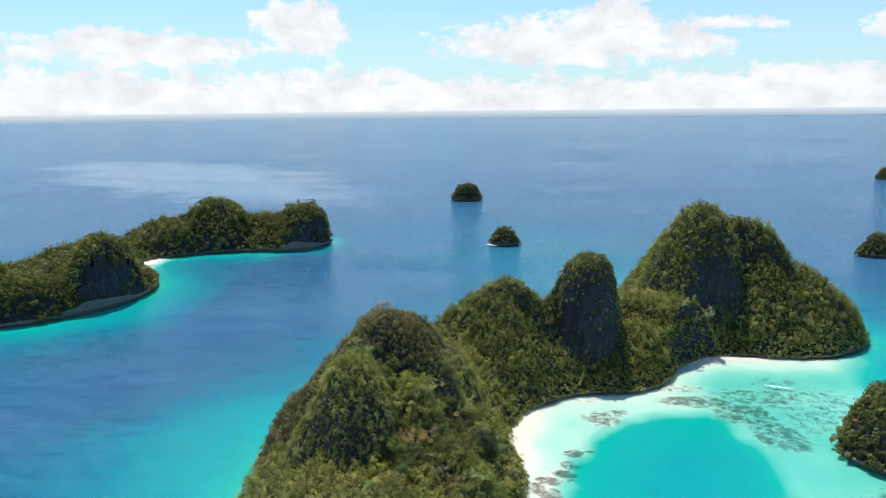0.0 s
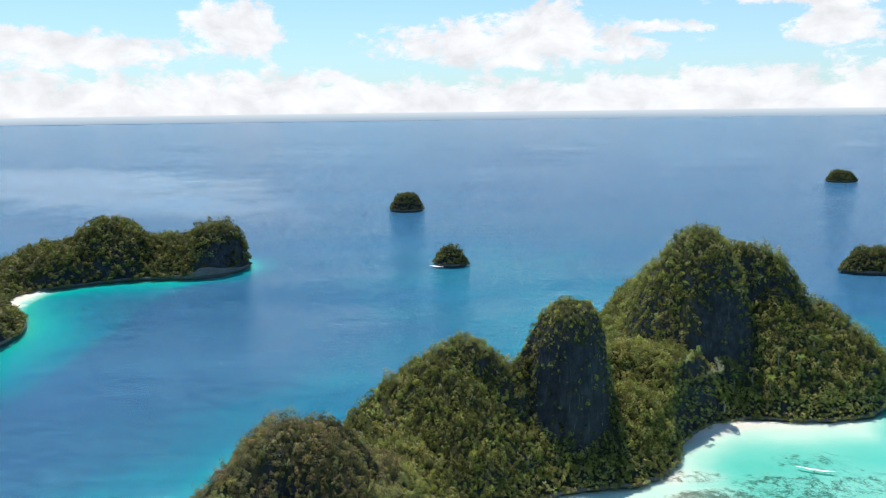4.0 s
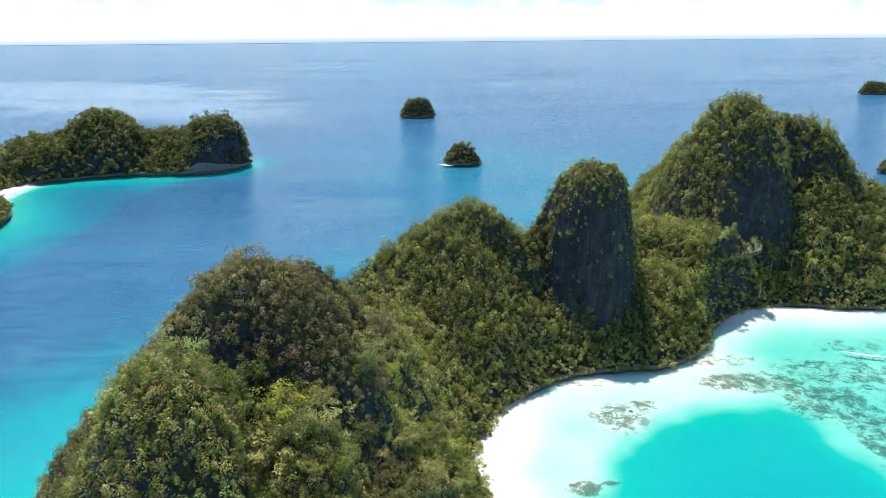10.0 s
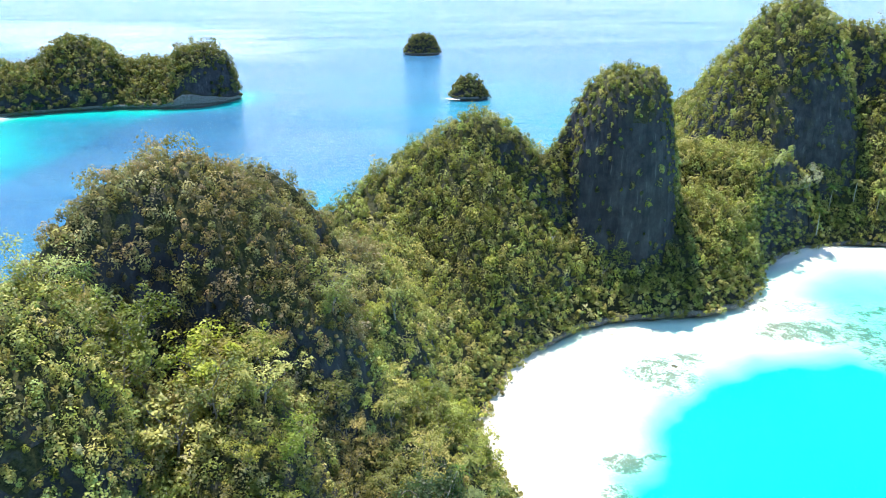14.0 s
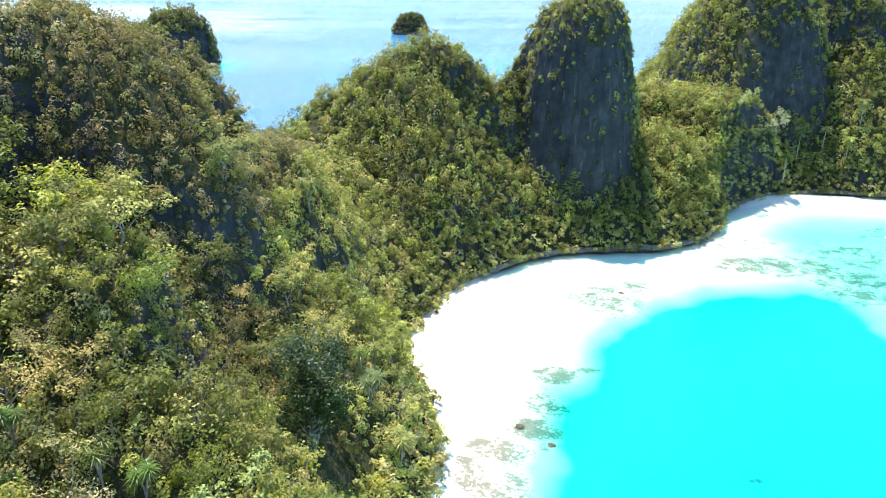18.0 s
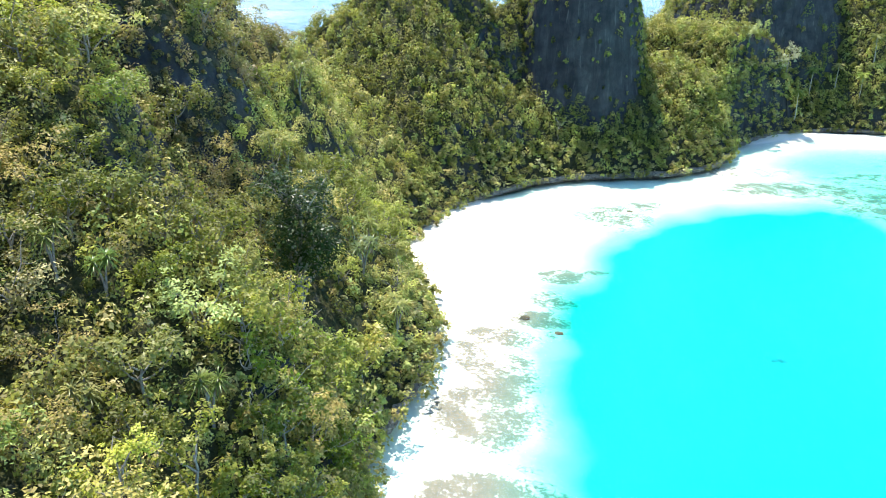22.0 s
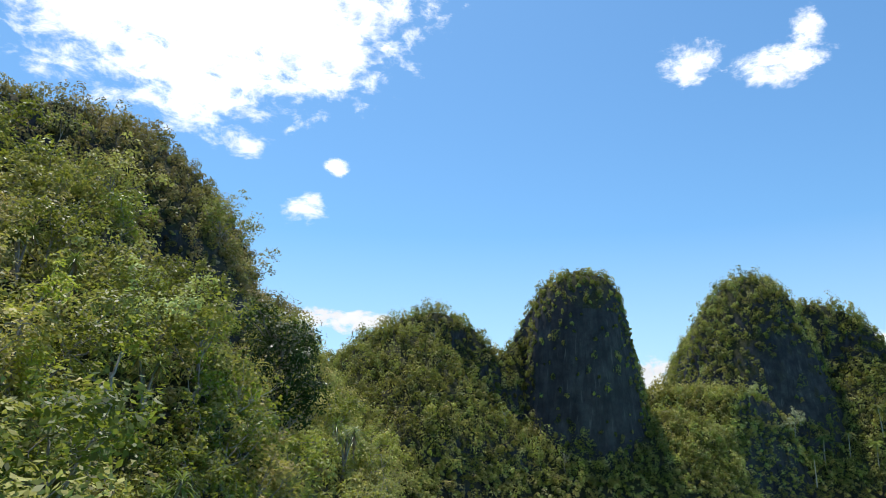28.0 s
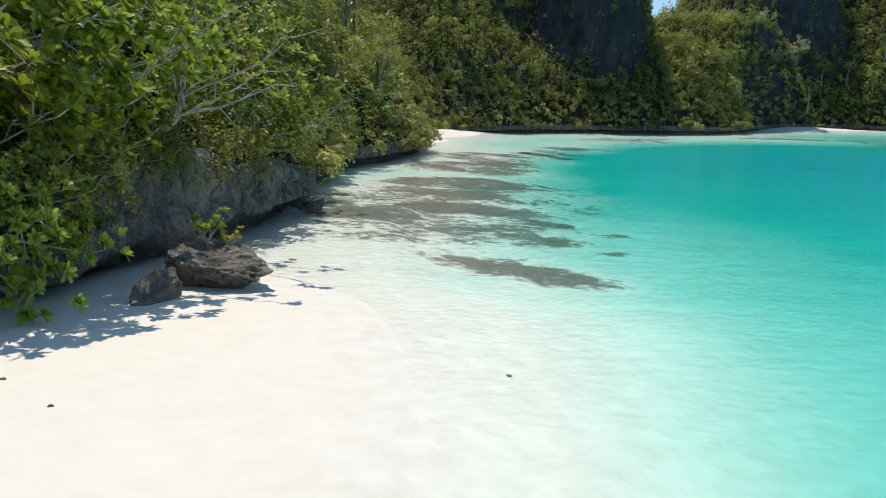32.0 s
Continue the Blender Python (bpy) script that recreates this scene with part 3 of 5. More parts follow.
def build_bed():
    def lines(fine0, fine1, step, lo, hi):
        mid = np.arange(fine0, fine1 + 1e-6, step)
        up, d = [fine1], step
        while up[-1] < hi:
            d = min(d * 1.13, 5.5) if up[-1] < fine1 + 235 else d * 1.13
            up.append(up[-1] + d)
        dn, d = [fine0], step
        while dn[-1] > lo:
            d = min(d * 1.13, 5.5) if dn[-1] > fine0 - 235 else d * 1.13
            dn.append(dn[-1] - d)
        return np.concatenate([dn[:0:-1], mid, up[1:]])

    xs, ys = lines(2, 92, 0.7, -5200, 5200), lines(90, 222, 0.7, -1500, 6500)
    gx, gy = np.meshgrid(xs, ys)
    xy = np.stack([gx.ravel(), gy.ravel()], 1)
    near = (np.abs(xy[:, 0]) < 700) & (xy[:, 1] > -300) & (xy[:, 1] < 1100)
    D = np.full(len(xy), 400.0)
    for loop in [MAIN_LOOP[::3], LEFT_LOOP[::2], ISLET_LOOPS[4][::2]]:
        D[near] = np.minimum(D[near], -inside_distance(xy[near], loop) * (1 + 3 * np.clip((xy[near, 0] + 110) / 15, 0, 1) * (loop[0, 0] < -150)))
    sm = np.full(len(xy), -400.0)
    sm[near] = inside_distance(xy[near], MAIN_LOOP[::2])
    lg = np.full(len(xy), -400.0)
    lg[near] = inside_distance(xy[near], smooth_loop(LAGOON, 2.0))
    lg *= 0.5 + 0.5 * np.clip((xy[:, 1] - 112) / 28, 0, 1)
    wob = fbm(xy * 0.03, 4, 31)
    # open sea: a shelf round every island, then deep water
    dd = np.clip(D * (0.55 + 0.9 * wob), 0, None) * (1 - 0.4 * np.exp(-(((xy[:, 0] + 75) / 50) ** 2 + ((xy[:, 1] - 140) / 55) ** 2)))
    sea = np.interp(dd, [0, 3, 8, 19, 40, 85], [1.6, 3.0, 4.8, 8.5, 18.0, 40.0])
    mild = np.exp(-(((xy[:, 0] - 45) / 130) ** 2 + ((xy[:, 1] - 390) / 170) ** 2)) * 0.9
    sea = sea * (1 - mild) + np.minimum(sea, 12.0) * mild
    # inner water east of the island
    east = np.clip((xy[:, 0] + 2 + np.clip(140 - xy[:, 1], -1e9, 0) * 0.0) / 8, 0, 1) * np.clip((226 - xy[:, 1]) / 6, 0, 1) * np.clip((135 - xy[:, 0]) / 25, 0, 1) * np.clip((xy[:, 1] - 20) / 30, 0, 1)
    east = np.where(xy[:, 0] > 125 + 0 * xy[:, 1], 0, east)
    flat = 0.28 + 0.55 * np.clip(-sm / 12, 0, 1) + 0.5 * (fbm(xy * 0.09, 4, 41) - 0.5)
    bowl = np.interp(lg + 6.0 * (fbm(xy * 0.12, 4, 43) - 0.5), [-3, 0, 3, 6.5, 20], [0, 0.6, 2.1, 3.2, 4.2])
    wide = np.interp(lg + 3.0 * (fbm(xy * 0.12, 4, 43) - 0.5), [-2.3, -0.8, 2, 6, 20], [0, 0.45, 1.6, 2.9, 4.2])
    south = np.clip((126 - xy[:, 1]) / 14, 0, 1)
    bowl = bowl * (1 - south) + wide * south
    # white beaches: north bay, and the sand spit in the south
    b1 = np.exp(-(((xy[:, 0] - 14) / 9) ** 2 + ((xy[:, 1] - 165) / 17) ** 2) ** 1.5) * np.clip(1 + sm / 9.0, 0, 1)
    b2 = np.exp(-(((xy[:, 0] - 78) / 14) ** 2 + ((xy[:, 1] - 219) / 7) ** 2)) * np.clip(1 + sm / 6, 0, 1)
    tip = np.hypot((xy[:, 0] - 8.0) / 8.6, (xy[:, 1] - 92.5) / 9.0)
    flat = flat + 0.85 * np.clip((xy[:, 0] - 56) / 16, 0, 1) * np.clip((212 - xy[:, 1]) / 12, 0, 1)
    flat = flat * (0.45 + 0.55 * np.clip((xy[:, 1] - 104) / 16, 0, 1))
    b3 = np.clip(1.23 - tip, 0, 1.2)
    spit = np.exp(-(((xy[:, 0] - 12.5) / 5.0) ** 4 + ((xy[:, 1] - 95.5) / 7.0) ** 4))
    bowl = bowl * (1 - 0.75 * spit)
    flat = flat * (1 - 0.08 * spit)
    inner = flat + bowl - 1.05 * b1 - 0.9 * b2 - 0.57 * b3
    depth = sea * (1 - east) + inner * east
    lb = np.exp(-(((xy[:, 0] + 166) / 13) ** 2 + ((xy[:, 1] - 360) / 15) ** 2))
    depth = depth - np.clip((13 - D) / 5, 0, 1) * 5.5 * lb
    depth = np.maximum(depth, -0.55)
    # refraction lifts the bed: it is laid at the apparent depth
    z = -np.where(depth > 0.4, np.minimum(0.4 + 0.28 * (depth - 0.4), 0.85), depth)
    z = np.where(sm > 1.3, -1.6, z)
    reef = np.zeros(len(xy))
    for cx, cy, rx, ry, a, *turn in REEFS:
        c, s = math.cos(radians(turn[0] if turn else 0)), math.sin(radians(turn[0] if turn else 0))
        dx, dy = xy[:, 0] - cx, xy[:, 1] - cy
        q = ((dx * c + dy * s) / rx) ** 2 + ((-dx * s + dy * c) / ry) ** 2
        reef = np.maximum(reef, a * np.clip(1.5 - q, 0, 1))
    depth = np.where(depth > 0.3, np.maximum(depth - 0.4 * np.minimum(reef, 1) * (depth < 2.0), 0.15), depth)
    z = z + 0.07 * reef * (depth > 0.3) * fbm(xy * 0.8, 3, 51)
    BED.update(xs=xs, ys=ys, z=z.reshape(len(ys), len(xs)))
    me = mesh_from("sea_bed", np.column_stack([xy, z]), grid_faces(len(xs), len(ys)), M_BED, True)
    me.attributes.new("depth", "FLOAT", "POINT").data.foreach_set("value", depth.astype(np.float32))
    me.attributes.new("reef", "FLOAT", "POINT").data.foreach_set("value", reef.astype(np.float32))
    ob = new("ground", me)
    tagged(ob, "white coral sand bed with brown reef patches, falling to deep sea", "sea bed", kind="structure")
    return ob


build_bed()
n_ = 60
wx = np.concatenate([-np.geomspace(5000, 10, n_), [0], np.geomspace(10, 5000, n_)])
wy = np.concatenate([120 - np.geomspace(1600, 10, n_), [120], 120 + np.geomspace(10, 4900, n_)])
wgx, wgy = np.meshgrid(wx, wy)
sea_top = new("water", mesh_from("water", np.column_stack([wgx.ravel(), wgy.ravel(), np.zeros(wgx.size)]), grid_faces(len(wx), len(wy)), M_WATER, True))
open_sea = np.clip(np.maximum((-20 - wgx) / 30, (wgy - 225) / 40), 0, 1)
sea_top.data.attributes.new("open", "FLOAT", "POINT").data.foreach_set("value", open_sea.ravel().astype(np.float32))
tagged(sea_top, "clear tropical sea, turquoise in the shallows and deep blue offshore", "sea", kind="structure")


# ---- islands ----
def smooth_loop_fine(loop):
    """The same outline with twice the points and a rougher edge."""
    q = np.empty((2 * len(loop), 2))
    q[::2], q[1::2] = loop, (loop + np.roll(loop, -1, 0)) / 2
    return q + np.stack([fbm(q * 1.1, 4, 91) - 0.5, fbm(q * 1.1, 4, 95) - 0.5], 1) * 0.5


CLIFFS = [(-97, 398, 11), (-146, 273, 13)]


def skirt(loop, lip, parent, T, back=1.1):
    """The wave-cut foot of an island: a limestone lip over a dark notch at the waterline."""
    n = len(loop)
    tan = np.roll(loop, -1, 0) - np.roll(loop, 1, 0)
    tan /= np.linalg.norm(tan, axis=1)[:, None] + 1e-9
    area = (loop[:, 0] * np.roll(loop[:, 1], -1) - np.roll(loop[:, 0], -1) * loop[:, 1]).sum()
    inward = np.stack([-tan[:, 1], tan[:, 0]], 1) * (1 if area > 0 else -1)
    high = lip * (0.7 + 0.7 * fbm(loop * 0.15, 3, 61))
    high = high * (1 + 1.1 * np.exp(-(((loop[:, 0] - 9) / 7) ** 2 + ((loop[:, 1] - 102) / 9) ** 2)))
    for cx, cy, r in CLIFFS:
        high = high * (1 + 3.0 * np.exp(-((loop[:, 0] - cx) ** 2 + (loop[:, 1] - cy) ** 2) / r**2))
    arc = np.concatenate([[0], np.cumsum(np.linalg.norm(np.diff(loop, axis=0), axis=1))])
    zs = np.array([-1.4, -0.15, 0.05, 0.12, 0.17, 0.21, 0.25, 0.30, 0.36, 0.42, 0.48, 0.54, 0.60, 0.66, 0.72, 0.78, 0.84, 0.90, 0.96, 1.03, 1.10, 1.2, 1.3, 1.4])
    offs = np.interp(zs, [-1.4, -0.15, 0.05, 0.14, 0.20, 0.25, 0.32, 0.45, 0.60, 0.75, 0.9, 1.0, 1.1, 1.2, 1.3, 1.4], [1.1, 0.85, 0.8, 0.7, 0.35, 0.04, -0.12, -0.04, 0.02, -0.08, 0.0, 0.08, 0.3, 0.75, 2.0, 3.3])
    last = len(zs) - 1
    verts = []
    for k, (zz, off) in enumerate(zip(zs, offs)):
        if 1 < k < last - 2:
            zc = zz * high
            jit = (fbm(np.column_stack([arc * 0.55, zc * 0.5]), 3, 71) - 0.5) * 1.0 + (fbm(np.column_stack([arc * 1.9, zc * 1.3]), 4, 73) - 0.5) * 0.7 + (vnoise(np.column_stack([arc * 2.4, zc * 9.0]), 75) - 0.5) * 0.10
            p = loop + inward * (off * back + jit)[:, None]
        else:
            p = loop + inward * (off + (fbm(loop * 1.3, 3, 71) - 0.5) * 0.1)[:, None]
        z = zz * high if zz > 0 else np.full(n, zz)
        if k >= last - 1:
            z = sample(T, p)[0][:, 2] - 0.22
        verts.append(np.column_stack([p, z + (fbm(loop * 1.7, 3, 81) - 0.5) * 0.15 + (fbm(loop * 3.0 - k * 3.7, 2, 82) - 0.5) * 0.05]))
    i = np.arange(n)

    def strip(name, rows, mat, label):
        v = np.concatenate(rows)
        f = np.concatenate([np.stack([k * n + i, k * n + (i + 1) % n, (k + 1) * n + (i + 1) % n, (k + 1) * n + i], 1) for k in range(len(rows) - 1)])
        ob = new(name, mesh_from(name, v, f[:, ::-1] if area > 0 else f, mat, True))
        ob.parent = parent
        ob["label"] = label

    strip("shore_cliff", verts[:-3], M_ROCK, "grey limestone foot with a wave-cut notch")
    strip("bank", verts[-4:], M_GROUND, "dark earth bank over the shore cliff")


def island(name, label, loop, hills, box, step, slope, cap, rough, lip):
    root = new(name)
    tagged(root, label, "island", "rocky islands", "structure")
    top, T = terrain("hillside", loop, hills, box, step, slope, cap, rough)
    top.parent = root
    skirt(smooth_loop_fine(loop) if step < 0.75 else loop, lip, root, T)
    return root, T


main_isle, T_MAIN = island("karst_island", "steep limestone island with domed hills under green scrub", MAIN_LOOP, MAIN_HILLS, (-50, 80, 140, 304), 0.7, 1.5, 17, 1.5, 0.8)
left_isle, T_LEFT = island("long_island", "long wooded limestone island with a white cove beach", LEFT_LOOP, LEFT_HILLS, (-240, 230, -78, 452), 1.6, 0.9, 11, 2.5, 1.1)
T_ISLETS = []
for ((cx_, cy_), rx_, ry_, high_), loop_ in zip(ISLETS, ISLET_LOOPS):
    hills_ = [(cx_, cy_, rx_ * 1.02, ry_ * 1.02, 0, high_ - 1.6, 3.6, 0.6)]
    T_ISLETS.append(island("islet", "small domed limestone islet covered in bushes", loop_, hills_, (cx_ - rx_ - 4, cy_ - ry_ - 4, cx_ + rx_ + 4, cy_ + ry_ + 4), 0.8, 1.2, 5, 1.0, 0.9))


# ---- plants ----
def leaf_cards(cent, nor, size, rng, cards, spread, flat=0.75, aspect=0.55, sprig=False, bias=0.5):
    """Bent leaf sprays round plant centres: (plants x cards) little folded blades."""
    n = len(cent)
    d = rng.normal(size=(n, cards, 3))
    d /= np.linalg.norm(d, axis=2)[..., None]
    up = nor[:, None] * 0.85 + np.array([0, 0, 0.5])
    d = d + up * bias
    d /= np.linalg.norm(d, axis=2)[..., None]
    r = (0.55 + 0.5 * rng.random((n, cards))) * spread[:, None]
    lob = 0.85 + 0.3 * np.sin(d[..., 0] * 4 + rng.random((n, 1)) * 9) * np.sin(d[..., 1] * 4 + rng.random((n, 1)) * 9)
    p = cent[:, None] + d * (r * lob)[..., None] * np.array([1, 1, flat])
    face = d * 0.75 + rng.normal(size=d.shape) * 0.42 + np.array([0, 0, 0.75])
    face /= np.linalg.norm(face, axis=2)[..., None]
    side = np.cross(face, rng.normal(size=d.shape))
    side /= np.linalg.norm(side, axis=2)[..., None] + 1e-9
    lng = np.cross(side, face)
    sz = (size[:, None] * (0.6 + 0.8 * rng.random((n, cards))))[..., None]
    if sprig:
        w = aspect * (0.6 + 0.5 * rng.random((n, cards, 1)))
        v = np.stack([p - lng * sz * 0.45 - side * sz * w * 0.5, p - lng * sz * 0.35 + side * sz * w * 0.6, p + lng * sz * 0.55], 2).reshape(-1, 3)
        return v, np.arange(len(v)).reshape(-1, 3), np.repeat(d, 3, 1).reshape(-1, 3)
    a = p - lng * sz * 0.5
    b = p + side * sz * aspect * 0.5 - face * sz * 0.10
    c = p + lng * sz * 0.5 - face * sz * 0.12
    e = p - side * sz * aspect * 0.5 - face * sz * 0.10
    v = np.stack([a, b, c, e], 2).reshape(-1, 3)
    f = np.arange(len(v)).reshape(-1, 4)
    return v, f, np.repeat(d, 4, 1).reshape(-1, 3)


def scatter(T, box, per_m2, rng, test):
    """Points spread evenly over the real surface of a hillside, cliffs included."""
    x0, y0, x1, y1 = box
    P, N, S = T["xy"], T["nor"], T["s"]
    ok = (P[:-1, :-1, 0] >= x0) & (P[:-1, :-1, 0] < x1) & (P[:-1, :-1, 1] >= y0) & (P[:-1, :-1, 1] < y1) & (np.minimum(S[:-1, :-1], S[1:, 1:]) > 1.75) & (np.minimum(S[1:, :-1], S[:-1, 1:]) > 1.75)
    b, a = np.nonzero(ok)
    d1, d2 = P[b, a + 1] - P[b, a], P[b + 1, a] - P[b, a]
    area = np.linalg.norm(np.cross(d1, d2), axis=1)
    count = rng.poisson(area * per_m2)
    k = np.repeat(np.arange(len(b)), count)
    u, v = rng.random(len(k))[:, None], rng.random(len(k))[:, None]
    b, a = b[k], a[k]

    def lerp(A):
        return (A[b, a] * (1 - u) + A[b, a + 1] * u) * (1 - v) + (A[b + 1, a] * (1 - u) + A[b + 1, a + 1] * u) * v

    p, n, s = lerp(P), lerp(N), lerp(S[..., None])[:, 0]
    n = n / np.linalg.norm(n, axis=1)[:, None]
    k = test(p, n, s, rng)
    return p[k], n[k]


def crowns(cent, size, tall, card, cards, rng):
    """Small trees: four lobes each of leaf sprays that face outwards."""
    n = len(cent)
    form = np.stack([np.ones(n), np.ones(n), tall], 1)[:, None] * size[:, None, None]
    lobes = rng.normal(size=(n, 4, 3)) * np.array([0.40, 0.40, 0.22])
    lobes[:, 0] = (0, 0, 0.34)
    pick = rng.integers(0, 4, (n, cards))
    lc = np.take_along_axis(lobes, pick[..., None].repeat(3, 2), 1)
    lr = np.where(pick == 0, 0.60, 0.46)[..., None]
    d = rng.normal(size=(n, cards, 3)) + np.array([0, 0, 0.5])
    d /= np.linalg.norm(d, axis=2)[..., None]
    local = lc + d * lr * (0.86 + 0.22 * rng.random((n, cards, 1)))
    p = cent[:, None] + local * form
    face = d + rng.normal(size=d.shape) * 0.30 + np.array([0, 0, 0.15])
    face /= np.linalg.norm(face, axis=2)[..., None]
    side = np.cross(face, rng.normal(size=d.shape))
    side /= np.linalg.norm(side, axis=2)[..., None] + 1e-9
    lng = np.cross(side, face)
    sz = (card[:, None] * (0.6 + 0.8 * rng.random((n, cards))))[..., None]
    w = 0.6 + 0.4 * rng.random((n, cards, 1))
    leaf = np.stack([p - lng * sz * 0.45 - side * sz * w * 0.5, p - lng * sz * 0.35 + side * sz * w * 0.6, p + lng * sz * 0.55], 2).reshape(n, -1, 3)
    v = leaf.reshape(-1, 3)
    round_ = d * 0.7 + local * np.array([0.7, 0.7, 0.5])
    return v, np.arange(len(v)).reshape(-1, 3), np.repeat(round_, 3, 1).reshape(-1, 3)


def bare_rock(p, n, soft):
    """How naked the limestone is: the pinnacle's face, the tall hill's cliff and the near hill's ribs."""
    front = np.clip((-n[:, 1] - 0.35) / 0.25, 0, 1)
    pin = front * (np.abs(p[:, 0] - 37) < 10) * (p[:, 1] < 206) * (p[:, 1] > 190) * np.clip((29 + 10 * soft - p[:, 2]) / 5, 0.25, 1) * (p[:, 2] > 7 + 3 * soft)
    lean = np.abs(p[:, 0] - 80 - (p[:, 2] - 20) * 0.25)
    tall = front * np.clip((13 - lean) / 3, 0, 1) * (p[:, 1] < 244) * (p[:, 2] > 11 + 4 * soft) * np.clip((27 + 12 * soft - p[:, 2]) / 5, 0.2, 1)
    fine = fbm(np.column_stack([p[:, 0] - p[:, 1] * 0.6, p[:, 2] * 0.6]) * 0.7, 3, 15)
    ribs = np.clip((0.62 - n[:, 2]) / 0.2, 0, 1) * (p[:, 1] < 170) * np.clip((fine - 0.50) / 0.1, 0, 0.34) * ((p[:, 1] > 132) | (p[:, 0] < -20))
    return np.maximum(np.maximum(0.93 * pin, 0.95 * tall), ribs)


def thin(p, gap):
    """Indices that leave about one plant to a cell of the given size."""
    return np.unique(np.floor(p / gap).astype(np.int64), axis=0, return_index=True)[1]


def forest(name, label, T, box, per_m2, radius, cards, card, mat, seed, tall=1.15, lift=0.55):
    """One wood: low crowns of many sizes over a stretch of hillside, thin on the cliffs."""
    rng = np.random.default_rng(seed)

    def test(p, n, s, r):
        soft = fbm(np.column_stack([p[:, 0] + p[:, 1] * 0.8, p[:, 2]]) * 0.25, 3, 5)
        cover = (1 - bare_rock(p, n, soft)) * np.where(n[:, 2] < 0.4, 0.95, 1.0)
        return (s > 0.8) & (r.random(len(p)) < cover) & (np.hypot(p[:, 0] - 4.3, p[:, 1] - 129.9) > 2.9)

    p, n = scatter(T, box, per_m2 * 3, rng, test)
    k = thin(p, 1.0 / math.sqrt(per_m2))
    p, n = p[k], n[k]
    slope = np.clip(n[:, 2], 0.25, 1)
    group = fbm(p[:, :2] * 0.16, 3, seed + 40)
    size = radius * (0.38 + 1.25 * rng.random(len(p)) ** 1.8) * (0.65 + 0.35 * slope) * (0.7 + 0.6 * group)
    size *= np.where((np.abs(p[:, 0] - 37) < 11) & (np.abs(p[:, 1] - 199) < 12) & (p[:, 2] > 12), 0.66, 1.0)  # stunted on the pinnacle
    cent = p + n * (size * 0.25)[:, None] + np.array([0, 0, 1]) * (size * lift * (0.3 + 1.5 * rng.random(len(p)) ** 1.5))[:, None]
    v, f, out = crowns(cent, size, tall * (0.75 + 0.6 * rng.random(len(p))), card * (0.6 + 0.4 * size / radius), cards, rng)
    ob = new(name, mesh_from(name, v, f, mat, False, len(p), out))
    tagged(ob, label, "forest", kind="stuff")
    return ob


forest("woodland", "dense mixed green woodland on a steep slope over the lagoon", T_MAIN, (-48, 84, 16, 134), 1.2, 0.76, 116, 0.158, M_SLOPE, 1, 1.35)
forest("woodland", "mixed green woodland on a low saddle between hills", T_MAIN, (-2, 134, 16, 172), 1.2, 0.76, 116, 0.158, M_SLOPE, 6, 1.35)
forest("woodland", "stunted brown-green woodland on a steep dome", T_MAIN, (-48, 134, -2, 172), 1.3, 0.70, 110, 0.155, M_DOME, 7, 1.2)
forest("woodland", "dense green scrub on hills over the lagoon", T_MAIN, (-36, 172, 62, 226), 1.0, 0.90, 92, 0.22, M_CANOPY, 2, 1.3)
forest("woodland", "olive green scrub on a tall cliffed hill", T_MAIN, (44, 196, 140, 302), 0.64, 1.1, 84, 0.275, M_CANOPY, 3, 1.25)
forest("scrub", "low yellow-green scrub on the flank of a sharp hill", T_MAIN, (-26, 108, -11, 131), 1.3, 0.55, 50, 0.15, M_HEATH, 5, 0.9)
forest("island_wood", "dark green woods on a long island", T_LEFT, (-238, 232, -80, 450), 0.25, 1.8, 46, 0.72, M_FAR, 4)
for k_, (root_, T_) in enumerate(T_ISLETS):
    (cx_, cy_), rx_, ry_, _ = ISLETS[k_]
    forest("islet_bushes", "rounded green bushes on a small islet", T_, (cx_ - rx_, cy_ - ry_, cx_ + rx_, cy_ + ry_), 0.6, 1.1, 50, 0.45, M_FAR, 10 + k_)


def fringe(name, label, loop, T, test, per_m, depth, lip, radius, cards, card, mat, seed):
    """Bushes on the foot of the hills, from the lip of the shore inland."""
    rng = np.random.default_rng(seed)
    tan = np.roll(loop, -1, 0) - np.roll(loop, 1, 0)
    tan /= np.linalg.norm(tan, axis=1)[:, None] + 1e-9
    area = (loop[:, 0] * np.roll(loop[:, 1], -1) - np.roll(loop[:, 0], -1) * loop[:, 1]).sum()
    inward = np.stack([-tan[:, 1], tan[:, 0]], 1) * (1 if area > 0 else -1)
    k = np.flatnonzero(test(loop))
    k = np.repeat(k, per_m)
    u = rng.random(len(k))
    xy = loop[k] + inward[k] * (u * depth - 0.35)[:, None] + rng.normal(size=(len(k), 2)) * 0.3
    deep = sample(T, loop[k] + inward[k] * depth)[0][:, 2]
    z = lip + (np.maximum(deep, lip) - lip) * u
    out = np.column_stack([-inward[k], np.full(len(k), 0.5)])
    size = radius * (0.5 + 1.0 * rng.random(len(k)) ** 2)
    cent = np.column_stack([xy, z]) + out * size[:, None] * 0.2
    v, f, round_ = leaf_cards(cent, out, np.full(len(k), card), rng, cards, size, 0.9, 0.8, True)
    tagged(new(name, mesh_from(name, v, f, mat, False, len(k), round_)), label, "bushes", kind="stuff")


